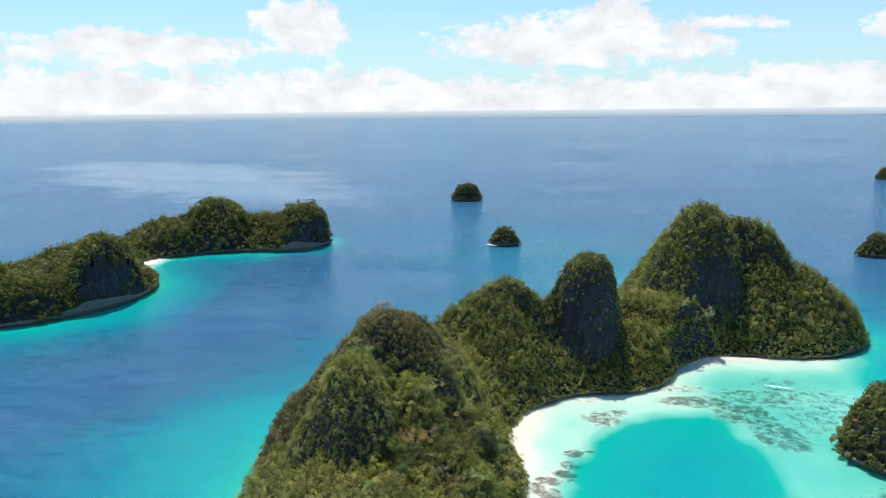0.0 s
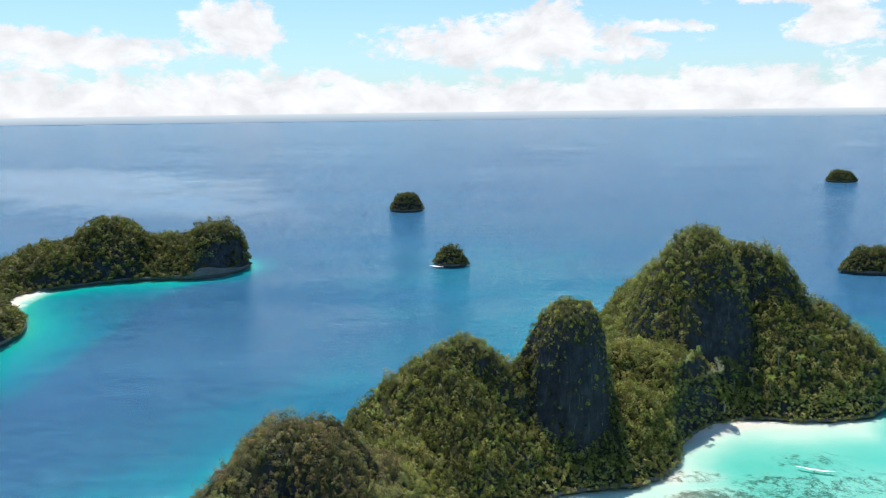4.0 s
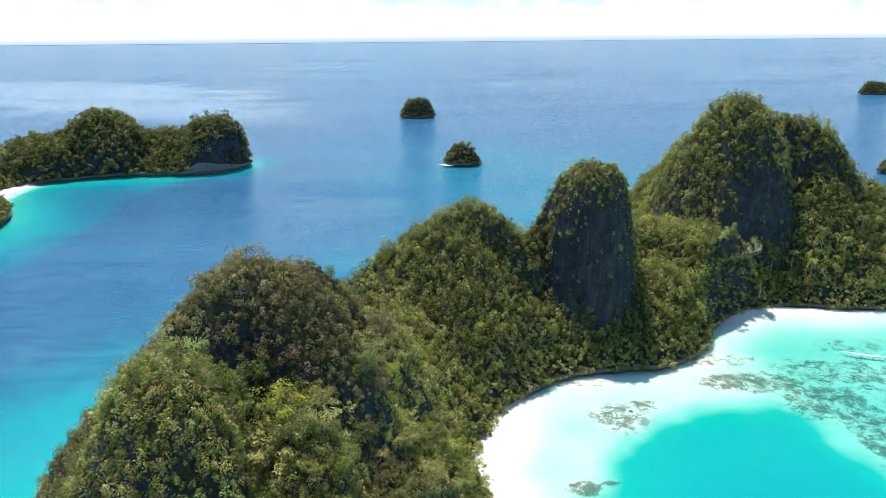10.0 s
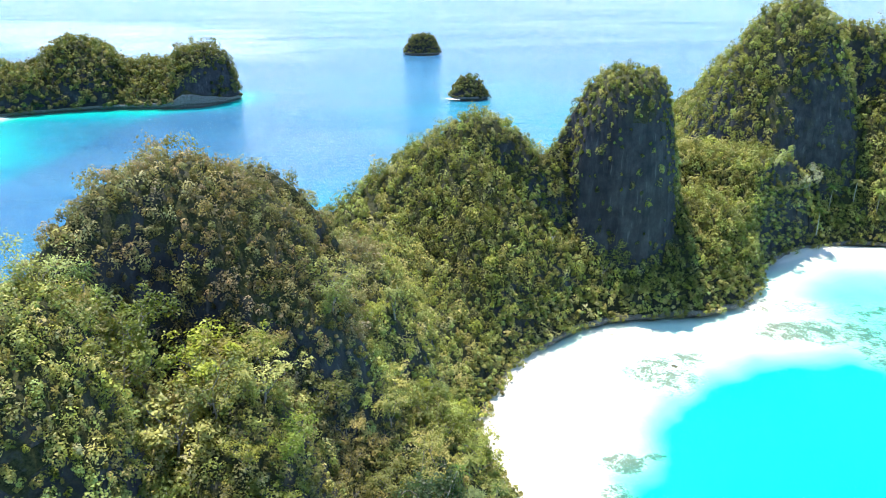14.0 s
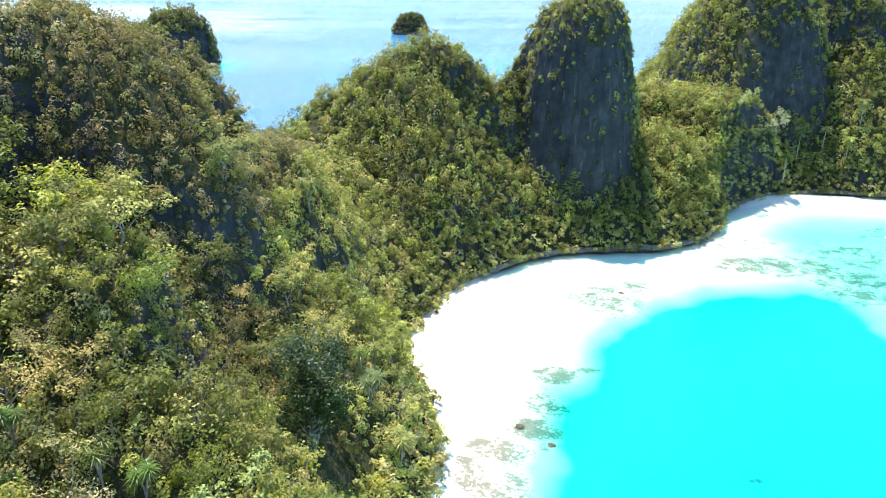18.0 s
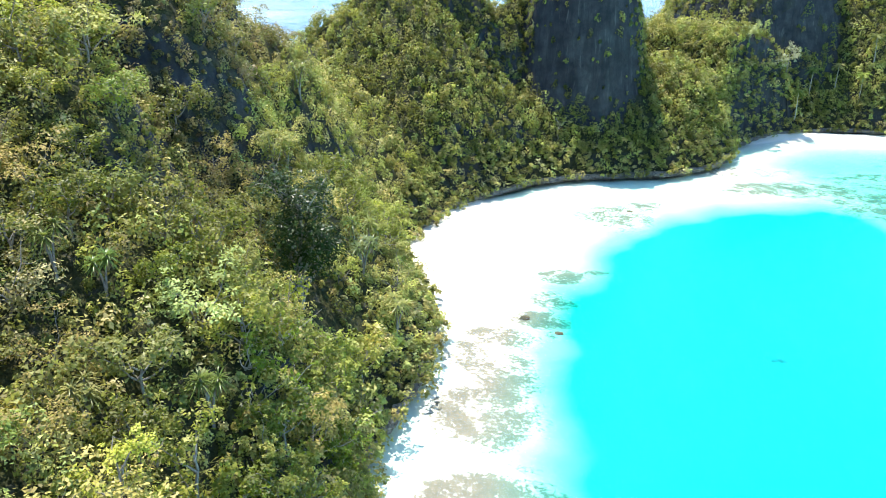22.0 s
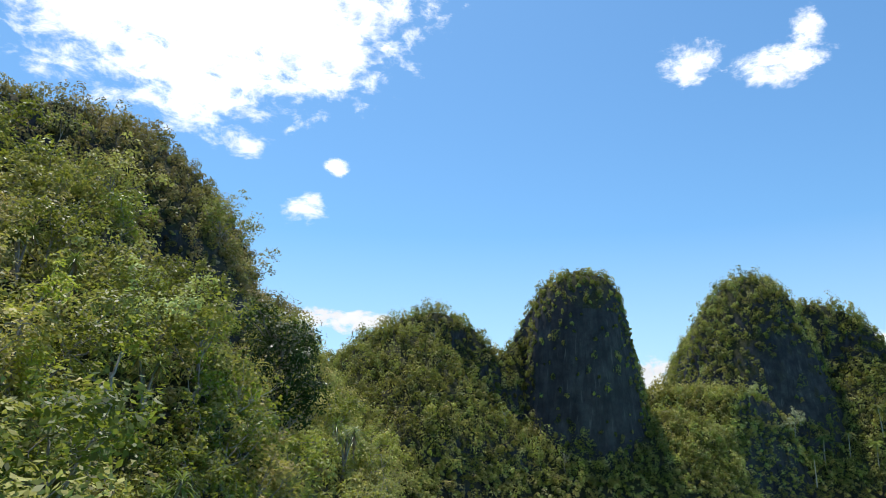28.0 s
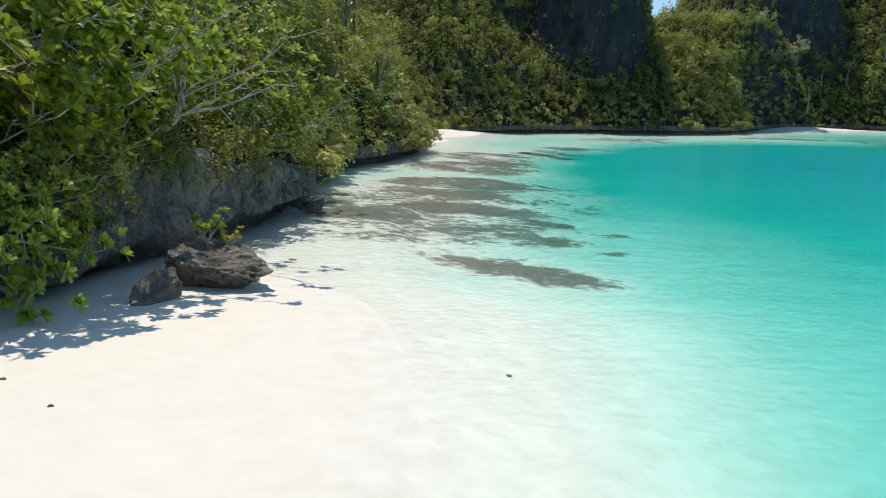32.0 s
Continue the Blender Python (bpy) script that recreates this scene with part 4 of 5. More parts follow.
fringe("shore_bushes", "olive bushes hanging over the lagoon shore", MAIN_LOOP, T_MAIN, lambda q: (q[:, 0] > -10) & (q[:, 1] > 112) & (q[:, 1] < 240), 7, 3.4, 0.55, 0.62, 40, 0.25, M_SLOPE, 31)
fringe("shore_bushes", "green bushes on the seaward foot of the hills", MAIN_LOOP[::2], T_MAIN, lambda q: (q[:, 0] <= -10) | (q[:, 1] >= 240), 2, 3.2, 1.0, 1.0, 44, 0.38, M_CANOPY, 33)
fringe("shore_bushes", "dark bushes hanging over a long island's shore", LEFT_LOOP, T_LEFT, lambda q: np.min([np.hypot(q[:, 0] - cx, q[:, 1] - cy) / r for cx, cy, r in CLIFFS], axis=0) > 0.8, 3, 4.5, 1.3, 1.7, 60, 0.75, M_FAR, 32)


for k_, (root_, T_) in enumerate(T_ISLETS):
    fringe("shore_bushes", "green bushes round the foot of an islet", ISLET_LOOPS[k_], T_, lambda q: q[:, 0] > -1e9, 3, 2.8, 0.6, 1.0, 60, 0.5, M_FAR, 60 + k_)


# ---- plants near the lagoon, one by one ----
def blades(base, way, up, length, width, profile, droop, rng):
    """Strap or paddle leaves: each a bent strip with the given widths along it."""
    n, k = len(base), len(profile)
    way = way / np.linalg.norm(way, axis=1)[:, None]
    side = np.cross(way, up)
    side /= np.linalg.norm(side, axis=1)[:, None] + 1e-9
    nor = np.cross(side, way)
    out = []
    for i, w in enumerate(profile):
        t = i / (k - 1)
        c = base + way * (length * t)[:, None] - np.array([0, 0, 1]) * (droop * length * t * t)[:, None]
        half = side * (width * w * 0.5)[:, None]
        out += [c - half + nor * (width * w * 0.12)[:, None], c + half + nor * (width * w * 0.12)[:, None]]
    v = np.stack(out, 1).reshape(-1, 3)
    b = (np.arange(n) * 2 * k)[:, None]
    f = np.concatenate([np.stack([b[:, 0] + 2 * i, b[:, 0] + 2 * i + 1, b[:, 0] + 2 * i + 3, b[:, 0] + 2 * i + 2], 1) for i in range(k - 1)])
    return v, f


def tube(points, radii, sides=6):
    p = np.array(points, float)
    n = len(p)
    tan = np.gradient(p, axis=0)
    tan /= np.linalg.norm(tan, axis=1)[:, None] + 1e-9
    ref = np.array([0.31, 0.22, 0.92]) if abs(tan[0, 2]) < 0.8 else np.array([1.0, 0.1, 0.0])
    u = np.cross(tan, ref)
    u /= np.linalg.norm(u, axis=1)[:, None] + 1e-9
    w = np.cross(tan, u)
    a = np.linspace(0, 2 * math.pi, sides, endpoint=False)
    ring = u[:, None] * np.cos(a)[None, :, None] + w[:, None] * np.sin(a)[None, :, None]
    v = (p[:, None] + ring * np.array(radii)[:, None, None]).reshape(-1, 3)
    i, j = np.meshgrid(np.arange(n - 1), np.arange(sides), indexing="ij")
    i, j = i.ravel(), j.ravel()
    f = np.stack([i * sides + j, i * sides + (j + 1) % sides, (i + 1) * sides + (j + 1) % sides, (i + 1) * sides + j], 1)
    return v, f


def join(pieces):
    vs, fs, k = [], [], 0
    for v, f in pieces:
        vs.append(v)
        fs.append(f + k)
        k += len(v)
    return np.concatenate(vs), np.concatenate(fs)


def part(name, data, mat, parent, label="", smooth=False):
    ob = new(name, mesh_from(name, data[0], data[1], mat, smooth))
    ob.parent = parent
    if label:
        ob["label"] = label
    return ob


def limbs(rng, height, spread, thick, count, wander=0.18, low=0.35):
    """A wandering trunk with forked limbs; returns the tubes and the twig ends."""
    k = 7
    t = np.linspace(0, 1, k)
    trunk = np.column_stack([np.cumsum(rng.normal(size=k)) * wander * 0.3, np.cumsum(rng.normal(size=k)) * wander * 0.3, t * height * 0.75])
    trunk -= trunk[0] + np.array([0, 0, 0.3])
    out, ends = [tube(trunk, thick * (1 - 0.65 * t), 7)], []
    for i in range(count):
        at = low + (0.95 - low) * rng.random()
        root = np.array([np.interp(at, t, trunk[:, c]) for c in range(3)])
        a = i * 2.4 + rng.random()
        d = np.array([math.cos(a), math.sin(a), 0.45 + 0.8 * rng.random()])
        ln = spread * (0.7 + 0.5 * rng.random()) * (1.2 - 0.4 * at)
        s = np.linspace(0, 1, 5)[:, None]
        path = root + d * ln * s * 0.8 + np.array([0, 0, 0.25]) * ln * s**2 + np.cumsum(rng.normal(size=(5, 3)), 0) * 0.05 * ln
        out.append(tube(path, thick * 0.45 * (1 - 0.75 * s[:, 0]), 5))
        for q in range(3):
            b = path[2 + q % 3]
            d2 = d * 0.6 + rng.normal(size=3) * 0.6 + np.array([0, 0, 0.3])
            tip = b + d2 / np.linalg.norm(d2) * ln * 0.45
            out.append(tube([b, (b + tip) / 2 + rng.normal(size=3) * 0.04 * ln, tip], [thick * 0.18, thick * 0.12, thick * 0.05], 4))
            ends += [tip, (b + tip) / 2]
        ends.append(path[-1])
    return out, np.array(ends)


def leafy_tree(label, height, spread, cards, card, leaf, seed, name="tree", count=6, low=0.25):
    rng = np.random.default_rng(seed)
    root = new(name)
    tagged(root, label, "tree", "trees on the lagoon slope")
    wood, ends = limbs(rng, height, spread, 0.04 * height**0.7, count, 0.18, low)
    part("trunk", join(wood), M_BARK, root, smooth=True)
    c = ends[rng.integers(0, len(ends), cards // 22)] + rng.normal(size=(cards // 22, 3)) * spread * 0.16
    n = c - np.array([0, 0, height * 0.5])
    n /= np.linalg.norm(n, axis=1)[:, None]
    v, f, round_ = leaf_cards(c, n, np.full(len(c), card), rng, 22, np.full(len(c), spread * 0.30) * (0.7 + 0.6 * rng.random(len(c))), 0.8, 0.5)
    crown = part("crown", (v, f), leaf, root)
    crown.data.attributes.new("out", "FLOAT_VECTOR", "POINT").data.foreach_set("vector", (round_ * 0.7 + np.repeat(n, 22 * 4, 0) * 0.4).astype(np.float32).ravel())
    return root


def rosette_tree(label, height, spread, leaf, seed, count=90, length=0.15, name="shrub"):
    """A sprawling beach shrub: pale twigs, each ending in a rosette of paddle leaves."""
    rng = np.random.default_rng(seed)
    root = new(name)
    tagged(root, label, "shrub", "shore shrubs")
    wood, ends = limbs(rng, height, spread, 0.05 * height**0.7, 9, 0.3)
    part("stem", join(wood), M_TWIG, root, "pale grey crooked stem", True)
    tips = ends[rng.integers(0, len(ends), count)] + rng.normal(size=(count, 3)) * spread * 0.13
    tips[:, 2] = np.maximum(tips[:, 2], 0.1)
    axis = rng.normal(size=(count, 3)) * 0.5 + np.array([0, 0, 1.0]) + tips / spread * 0.4
    axis /= np.linalg.norm(axis, axis=1)[:, None]
    m = 12
    a = rng.random((count, 1)) * 6 + np.arange(m)[None] * 2.4
    u = np.cross(axis, (0.3, 0.9, 0.1))
    u /= np.linalg.norm(u, axis=1)[:, None]
    w = np.cross(axis, u)
    tilt = (0.25 + 0.75 * (np.arange(m) / m))[None, :, None]
    out = (u[:, None] * np.cos(a)[..., None] + w[:, None] * np.sin(a)[..., None]) * tilt + axis[:, None] * (1.15 - tilt)
    base = np.repeat(tips, m, 0)
    v, f = blades(base, out.reshape(-1, 3), np.repeat(axis, m, 0), length * (0.7 + 0.5 * rng.random(count * m)), length * 0.48 * (0.8 + 0.4 * rng.random(count * m)), [0.25, 1.0, 0.5], np.full(count * m, 0.18), rng)
    part("foliage", (v, f), leaf, root)
    return root


def pandanus(label, height, heads, length, seed, name="screw_pine"):
    """Screw pine: a forked pale stem, a star of long drooping strap leaves on each head, dry leaves under it."""
    rng = np.random.default_rng(seed)
    root = new(name)
    tagged(root, label, "screw pine", "screw pines on the slope")
    wood, green, dry = [], [], []
    for h in range(heads):
        a = h * 2.2 + rng.random()
        top = np.array([math.cos(a) * 0.45 * (heads > 1), math.sin(a) * 0.45 * (heads > 1), height * (0.75 + 0.3 * rng.random())])
        s = np.linspace(0, 1, 6)[:, None]
        path = top * np.column_stack([s[:, 0] ** 2, s[:, 0] ** 2, s[:, 0]]) - np.array([0, 0, 0.3]) * (1 - s)
        wood.append(tube(path, 0.07 * (1 - 0.3 * s[:, 0]), 6))
        n = 46
        az = np.arange(n) * 2.399
        rise = np.linspace(1.3, -0.35, n)
        way = np.column_stack([np.cos(az), np.sin(az), rise])
        ln = length * (0.7 + 0.4 * rng.random(n))
        green.append(blades(np.repeat(top[None], n, 0) - np.column_stack([np.zeros(n), np.zeros(n), np.linspace(0, 0.25, n)]), way, np.tile((0.0, 0, 1), (n, 1)) + way * 0.1, ln, np.full(n, 0.075), [0.6, 1, 0.9, 0.55, 0.05], 0.35 + 0.3 * rng.random(n), rng))
        m = 14
        az = rng.random(m) * 6.3
        way = np.column_stack([np.cos(az) * 0.5, np.sin(az) * 0.5, -1 * np.ones(m)])
        dry.append(blades(np.repeat(top[None], m, 0) - np.array([0, 0, 0.25]), way, np.column_stack([np.cos(az), np.sin(az), np.zeros(m)]), np.full(m, length * 0.6), np.full(m, 0.06), [0.6, 1, 0.6, 0.1], np.full(m, 0.1), rng))
    part("stem", join(wood), M_BARK, root, smooth=True)
    foliage = part("foliage", join(green), M_STRAP, root)
    part("dead_foliage", join(dry), M_DRY, foliage, "brown hanging dead leaves")
    return root


M_TWIG = bark_material("pale_twigs", (0.26, 0.23, 0.19), (0.50, 0.46, 0.40))
M_DRY = leaf_material("dead_leaves", (0.14, 0.09, 0.05), (0.24, 0.17, 0.09), (0.34, 0.25, 0.14), 1.0, 0.7)
M_STRAP = leaf_material("strap_leaves", (0.05, 0.09, 0.02), (0.13, 0.18, 0.045), (0.28, 0.31, 0.10), 0.8, 0.35)
M_LIME = leaf_material("lime_leaves", (0.05, 0.07, 0.012), (0.25, 0.295, 0.045), (0.50, 0.53, 0.10), 1.2, 0.45, 0.38)
M_BROAD = leaf_material("broad_leaves", (0.018, 0.032, 0.008), (0.165, 0.182, 0.036), (0.44, 0.45, 0.095), 0.7, 0.45, 0.35)
M_DEEP = leaf_material("deep_leaves", (0.012, 0.026, 0.008), (0.03, 0.055, 0.014), (0.07, 0.10, 0.025), 0.7, 0.4)
M_GOLD = leaf_material("golden_leaves", (0.10, 0.09, 0.010), (0.22, 0.19, 0.022), (0.36, 0.30, 0.045), 1.0, 0.5)

rng_ = np.random.default_rng(77)
PROTOS = [leafy_tree("bushy olive green tree with a pale crooked trunk", 2.6, 1.35, 1500, 0.17, M_SLOPE, 201),
          leafy_tree("round broad-leaved tree with glossy green crown", 3.2, 1.5, 1700, 0.18, M_BROAD, 202),
          leafy_tree("slender bright green tree standing over the scrub", 3.8, 1.1, 1500, 0.155, M_LIME, 203),
          leafy_tree("low spreading grey-green tree with open crown", 2.2, 1.6, 1400, 0.14, M_SHRUB, 204),
          leafy_tree("small tree with golden yellow foliage", 2.0, 0.9, 900, 0.14, M_GOLD, 205)]
PINES = [pandanus("screw pine with one star of drooping strap leaves", 1.9, 1, 1.0, 211), pandanus("forked screw pine with three leafy heads", 2.4, 3, 0.95, 212)]
dark_tree = leafy_tree("tall dark green tree with dense narrow crown", 10.0, 2.3, 9000, 0.22, M_DEEP, 206, "tree", 24, 0.06)


def plant(proto, x, y, scale, first, lift=0.0):
    p, n, s_ = sample(T_MAIN, np.array([[x, y]]))
    m = pose(x, y, p[0, 2] - 0.15 + lift, rng_.uniform(-5, 5), rng_.uniform(-5, 5), rng_.uniform(0, 360)) @ Matrix.Scale(scale, 4)
    if first:
        proto.matrix_basis = m
        return proto
    ob = copy_thing(proto, m)
    ob.scale = (scale, scale, scale)
    return ob


plant(dark_tree, 4.3, 130.4, 1.0, True)
used = set()
placed = []
# tall crowns crowd the gully between the two near hills
for x, y, sc in [(-15.5, 131.5, 1.5), (-13.2, 130.2, 1.7), (-11.0, 131.8, 1.6), (-13.8, 133.6, 1.6), (-11.6, 134.2, 1.7), (-9.2, 133.0, 1.5), (-16.6, 134.0, 1.4), (-14.6, 128.4, 1.5), (-12.0, 127.6, 1.6), (-9.6, 129.6, 1.5), (-9.4, 136.0, 1.4), (-7.0, 131.0, 1.4)]:
    i = [1, 0, 1, 3, 1, 0][len(placed) % 6]
    plant(PROTOS[i], x, y, sc, PROTOS[i].name not in used)
    used.add(PROTOS[i].name)
    placed.append((x, y))
for _ in range(2400):
    x, y = rng_.uniform(-20, 12), rng_.uniform(92, 156)
    p, n, s_ = sample(T_MAIN, np.array([[x, y]]))
    if s_[0] < 1.2 or n[0, 2] < 0.42 or (y > 139 and x < -4) or (x < -15 and y < 129) or math.hypot(x - 4.4, y - 129.0) < 3.9:
        continue
    gap = 1.9 if y < 125 else 2.3
    if any((x - a) ** 2 + (y - b) ** 2 < gap * gap for a, b in placed) or len(placed) > 320:
        continue
    placed.append((x, y))
    r = rng_.random()
    if r < 0.17:
        proto, sc = PINES[int(r * 100) % 2], rng_.uniform(0.75, 1.25)
    else:
        i = [0, 0, 1, 1, 0, 3, 3, 2, 1, 0, 1, 4][int(rng_.random() * 12)]
        proto, sc = PROTOS[i], rng_.uniform(0.75, 1.35) * (0.75 if i == 4 else 1)
    plant(proto, x, y, sc, proto.name not in used, 0.6 if proto in PINES else 0.0)
    used.add(proto.name)

# the overgrown bank beside the last sand spit
def bank(name, label, box, lo, hi, count, radius, cards, card, mat, seed):
    rng = np.random.default_rng(seed)
    xy = np.column_stack([rng.uniform(box[0], box[2], count * 12), rng.uniform(box[1], box[3], count * 12)])
    p, n, s = sample(T_MAIN, xy)
    k = np.flatnonzero((s > lo) & (s < hi))[:count]
    p, n, s = p[k], n[k], s[k]
    out = np.column_stack([np.full(len(p), 0.8), np.full(len(p), -0.2), np.full(len(p), 0.4)])
    size = radius * (0.6 + 0.8 * rng.random(len(p)))
    lift = np.where(s < 1.8, 2.0 - 0.9 * rng.random(len(p)), 0.0)
    cent = np.column_stack([p[:, :2], np.maximum(p[:, 2], lift)]) + out * (size * 0.3 + np.where(s < 1.8, 0.35, 0.0))[:, None]
    v, f, round_ = leaf_cards(cent, out, np.full(len(p), card), rng, cards, size, 1.0, 0.5)
    tagged(new(name, mesh_from(name, v, f, mat, False, len(p), round_ * 0.6)), label, "bushes", kind="stuff")


bank("bank_bushes", "small-leaved green bushes crowding the top of the shore cliff", (0, 89, 12, 122), 0.25, 4.5, 300, 0.62, 84, 0.125, M_BROAD, 41)
bank("bank_bushes", "dense green bushes on the steep bank over the sand", (-4, 87, 10, 105), 0.6, 8.0, 230, 0.7, 80, 0.14, M_BROAD, 43)
bank("bank_bushes", "leafy green bushes hanging over a limestone lip beside the sand", (4, 90, 9.8, 100.3), -0.1, 1.5, 120, 0.38, 90, 0.10, M_BROAD, 44)
bank("bank_bushes", "olive twiggy bushes hanging down the shore cliff", (0, 89, 12, 122), 0.0, 1.6, 120, 0.45, 110, 0.09, M_SHRUB, 42)
SHORE = [rosette_tree("sprawling beach shrub with lime green leaf rosettes", 1.5, 1.2, M_LIME, 221, 120, 0.15), rosette_tree("beach shrub with glossy green paddle leaves", 1.2, 1.0, M_BROAD, 222, 110, 0.13),
         rosette_tree("thin shore shrub with bare pale branches", 1.3, 1.2, M_LIME, 223, 55, 0.14)]
spots = []


def shore_shrub(kind, x, y, z, scale, lean):
    m = pose(x, y, z, rng_.uniform(-15, 15), lean, 0) @ pose(0, 0, 0, 0, 0, rng_.uniform(0, 360)) @ Matrix.Scale(scale, 4)
    proto = SHORE[kind]
    if proto.name in used:
        proto = copy_thing(proto, m)
        proto.scale = (scale, scale, scale)
    else:
        proto.matrix_basis = m
        used.add(proto.name)


for kind, x, y, z, sc, lean in [(0, 8.5, 98.3, 1.0, 0.6, 60), (1, 8.6, 99.0, 1.1, 0.6, 60), (0, 8.4, 97.7, 1.3, 0.7, 55), (2, 8.4, 99.4, 1.5, 0.75, 45), (0, 8.1, 98.6, 1.9, 0.9, 40), (1, 8.1, 97.5, 1.9, 0.9, 40), (0, 7.9, 99.9, 2.2, 0.9, 30), (1, 8.7, 99.7, 1.3, 0.6, 55), (0, 8.6, 100.7, 1.7, 0.6, 45), (2, 8.1, 96.9, 1.4, 0.8, 45), (1, 7.6, 96.4, 1.9, 0.9, 35),
                                (1, 7.2, 101.4, 2.6, 1.0, 20), (2, 7.6, 102.8, 2.4, 0.9, 25), (0, 8.4, 105.0, 2.4, 0.9, 30), (1, 9.4, 106.3, 1.9, 1.0, 50), (0, 9.0, 108.6, 2.4, 1.1, 40),
                                (0, 8.0, 99.0, 2.7, 1.5, 35), (0, 7.4, 97.6, 2.6, 1.6, 35), (0, 8.5, 100.9, 2.7, 1.4, 30), (2, 8.9, 102.6, 2.6, 1.4, 35), (0, 8.3, 97.2, 0.9, 1.0, 60)]:
    shore_shrub(kind, x, y, z, sc, lean)
    spots.append((x, y))
for _ in range(900):
    x, y = rng_.uniform(1, 11.2), rng_.uniform(91, 126)
    p_, n_v, s_ = sample(T_MAIN, np.array([[x, y]]))
    if not (2.1 if 97.5 < y < 105 else 0.5) < s_[0] < 5.0 or any((x - a) ** 2 + (y - b) ** 2 < (1.0 if y < 104 else 1.35) ** 2 for a, b in spots) or len(spots) > 80:
        continue
    spots.append((x, y))
    shore_shrub(int(rng_.random() * 3), x, y, max(p_[0, 2] - 0.1, 1.3 if s_[0] < 1.8 else 0), rng_.uniform(0.75, 1.15), rng_.uniform(15, 45))
for x, y, z, sc, lean in [(8.6, 97.8, 0.9, 0.45, 65), (6.9, 96.2, 2.4, 0.9, 20), (7.6, 100.8, 2.4, 0.7, 25), (9.3, 105.2, 2.0, 0.7, 40), (8.6, 110, 3.0, 0.8, 20)]:
    ob = copy_thing(PINES[0], pose(x, y, z, 0, lean, 0) @ Matrix.Scale(sc, 4))
    ob.scale = (sc, sc, sc)


# ---- boulders on the sand ----
def boulder(name, label, centre, size, seed, mat, detail=5, cuts=13, pits=9.0, fall=0.0):
    """A wave-worn block: a ball cut flat by planes, then pitted; its top falls towards one end."""
    rng = np.random.default_rng(seed)
    bm = bmesh.new()
    bmesh.ops.create_icosphere(bm, subdivisions=detail, radius=1.0)
    v = np.array([q.co[:] for q in bm.verts])
    for _ in range(cuts):
        d = rng.normal(size=3)
        d /= np.linalg.norm(d)
        c = rng.uniform(0.42, 0.72)
        v -= d * np.clip(v @ d - c, 0, None)[:, None]
    r = np.array([0.16 * noise.fractal(Vector(q) * 1.8 + Vector((seed, 0, 0)), 0.8, 2.0, 6) - 0.10 * abs(noise.noise(Vector(q) * 8.0)) - (0.13 * max(0.0, 0.5 - noise.voronoi(Vector(q) * pits)[0][0]) if detail > 4 else 0.0) for q in v])
    v = v * (1 + r)[:, None] * np.array(size)
    v[:, 2] *= 1 - fall * v[:, 0] / size[0]
    for q, c in zip(bm.verts, v):
        q.co = c
    me = bpy.data.meshes.new(name)
    bm.to_mesh(me)
    bm.free()
    me.materials.append(mat)
    ob = new(name, me)
    ob.location = centre
    ob.rotation_euler = (0, 0, rng.uniform(0, 6))
    tagged(ob, label, "rock")
    return ob


rock_a = boulder("boulder", "pitted grey limestone boulder lying on white sand", (10.62, 99.85, 0.22), (1.25, 1.0, 0.62), 5, M_BOULDER, 6, 13, 9.0, 0.38)
rock_a.rotation_euler = (0.06, 0.05, 0.18)
rock_b = boulder("boulder", "small brown pitted rock leaning beside a boulder", (10.42, 98.4, bed_at(10.42, 98.4) + 0.15), (0.28, 0.52, 0.30), 14, M_BOULDER, 6, 7, 6.0)
rock_b.rotation_euler = (0.22, 0.1, -0.45)
boulder("boulder", "layered brown rock at the foot of the shore cliff", (9.6, 112.3, 0.5), (0.8, 0.9, 0.95), 8, M_BOULDER)
boulder("boulder", "low dark rock awash in the shallows", (10.5, 109.9, 0.02), (0.32, 0.6, 0.22), 9, M_BOULDER)


# ---- coral heads, palms and small things ----
def coral_head(x, y, r, z, seed):
    """A rounded coral bommie, lumpy and wider than tall."""
    bm = bmesh.new()
    bmesh.ops.create_icosphere(bm, subdivisions=3, radius=1.0)
    for q in bm.verts:
        k = 1 + 0.30 * noise.fractal(q.co * 1.7 + Vector((seed * 3.1, 0, 0)), 0.9, 2.0, 4)
        q.co = Vector((q.co.x * r * k, q.co.y * r * 0.8 * k, max(q.co.z, -0.2) * r * 0.13 * k))
    me = bpy.data.meshes.new("coral_head")
    bm.to_mesh(me)
    bm.free()
    me.materials.append(M_CORAL)
    ob = new("coral_head", me)
    ob.location = (x, y, z)
    ob.rotation_euler = (0, 0, seed)
    tagged(ob, "brown coral head under shallow clear water", "coral", "coral heads")


M_CORAL = rock_material("coral", (0.055, 0.055, 0.035), (0.15, 0.14, 0.09), 0.1, 1.5)
rng_ = np.random.default_rng(5)
for k_, (x, y, r) in enumerate([(23.0, 143.2, 0.35), (20.4, 145.6, 0.45), (37.0, 176.0, 0.4)]):
    coral_head(x, y, r * 1.2, bed_at(x, y) + 0.02, k_)


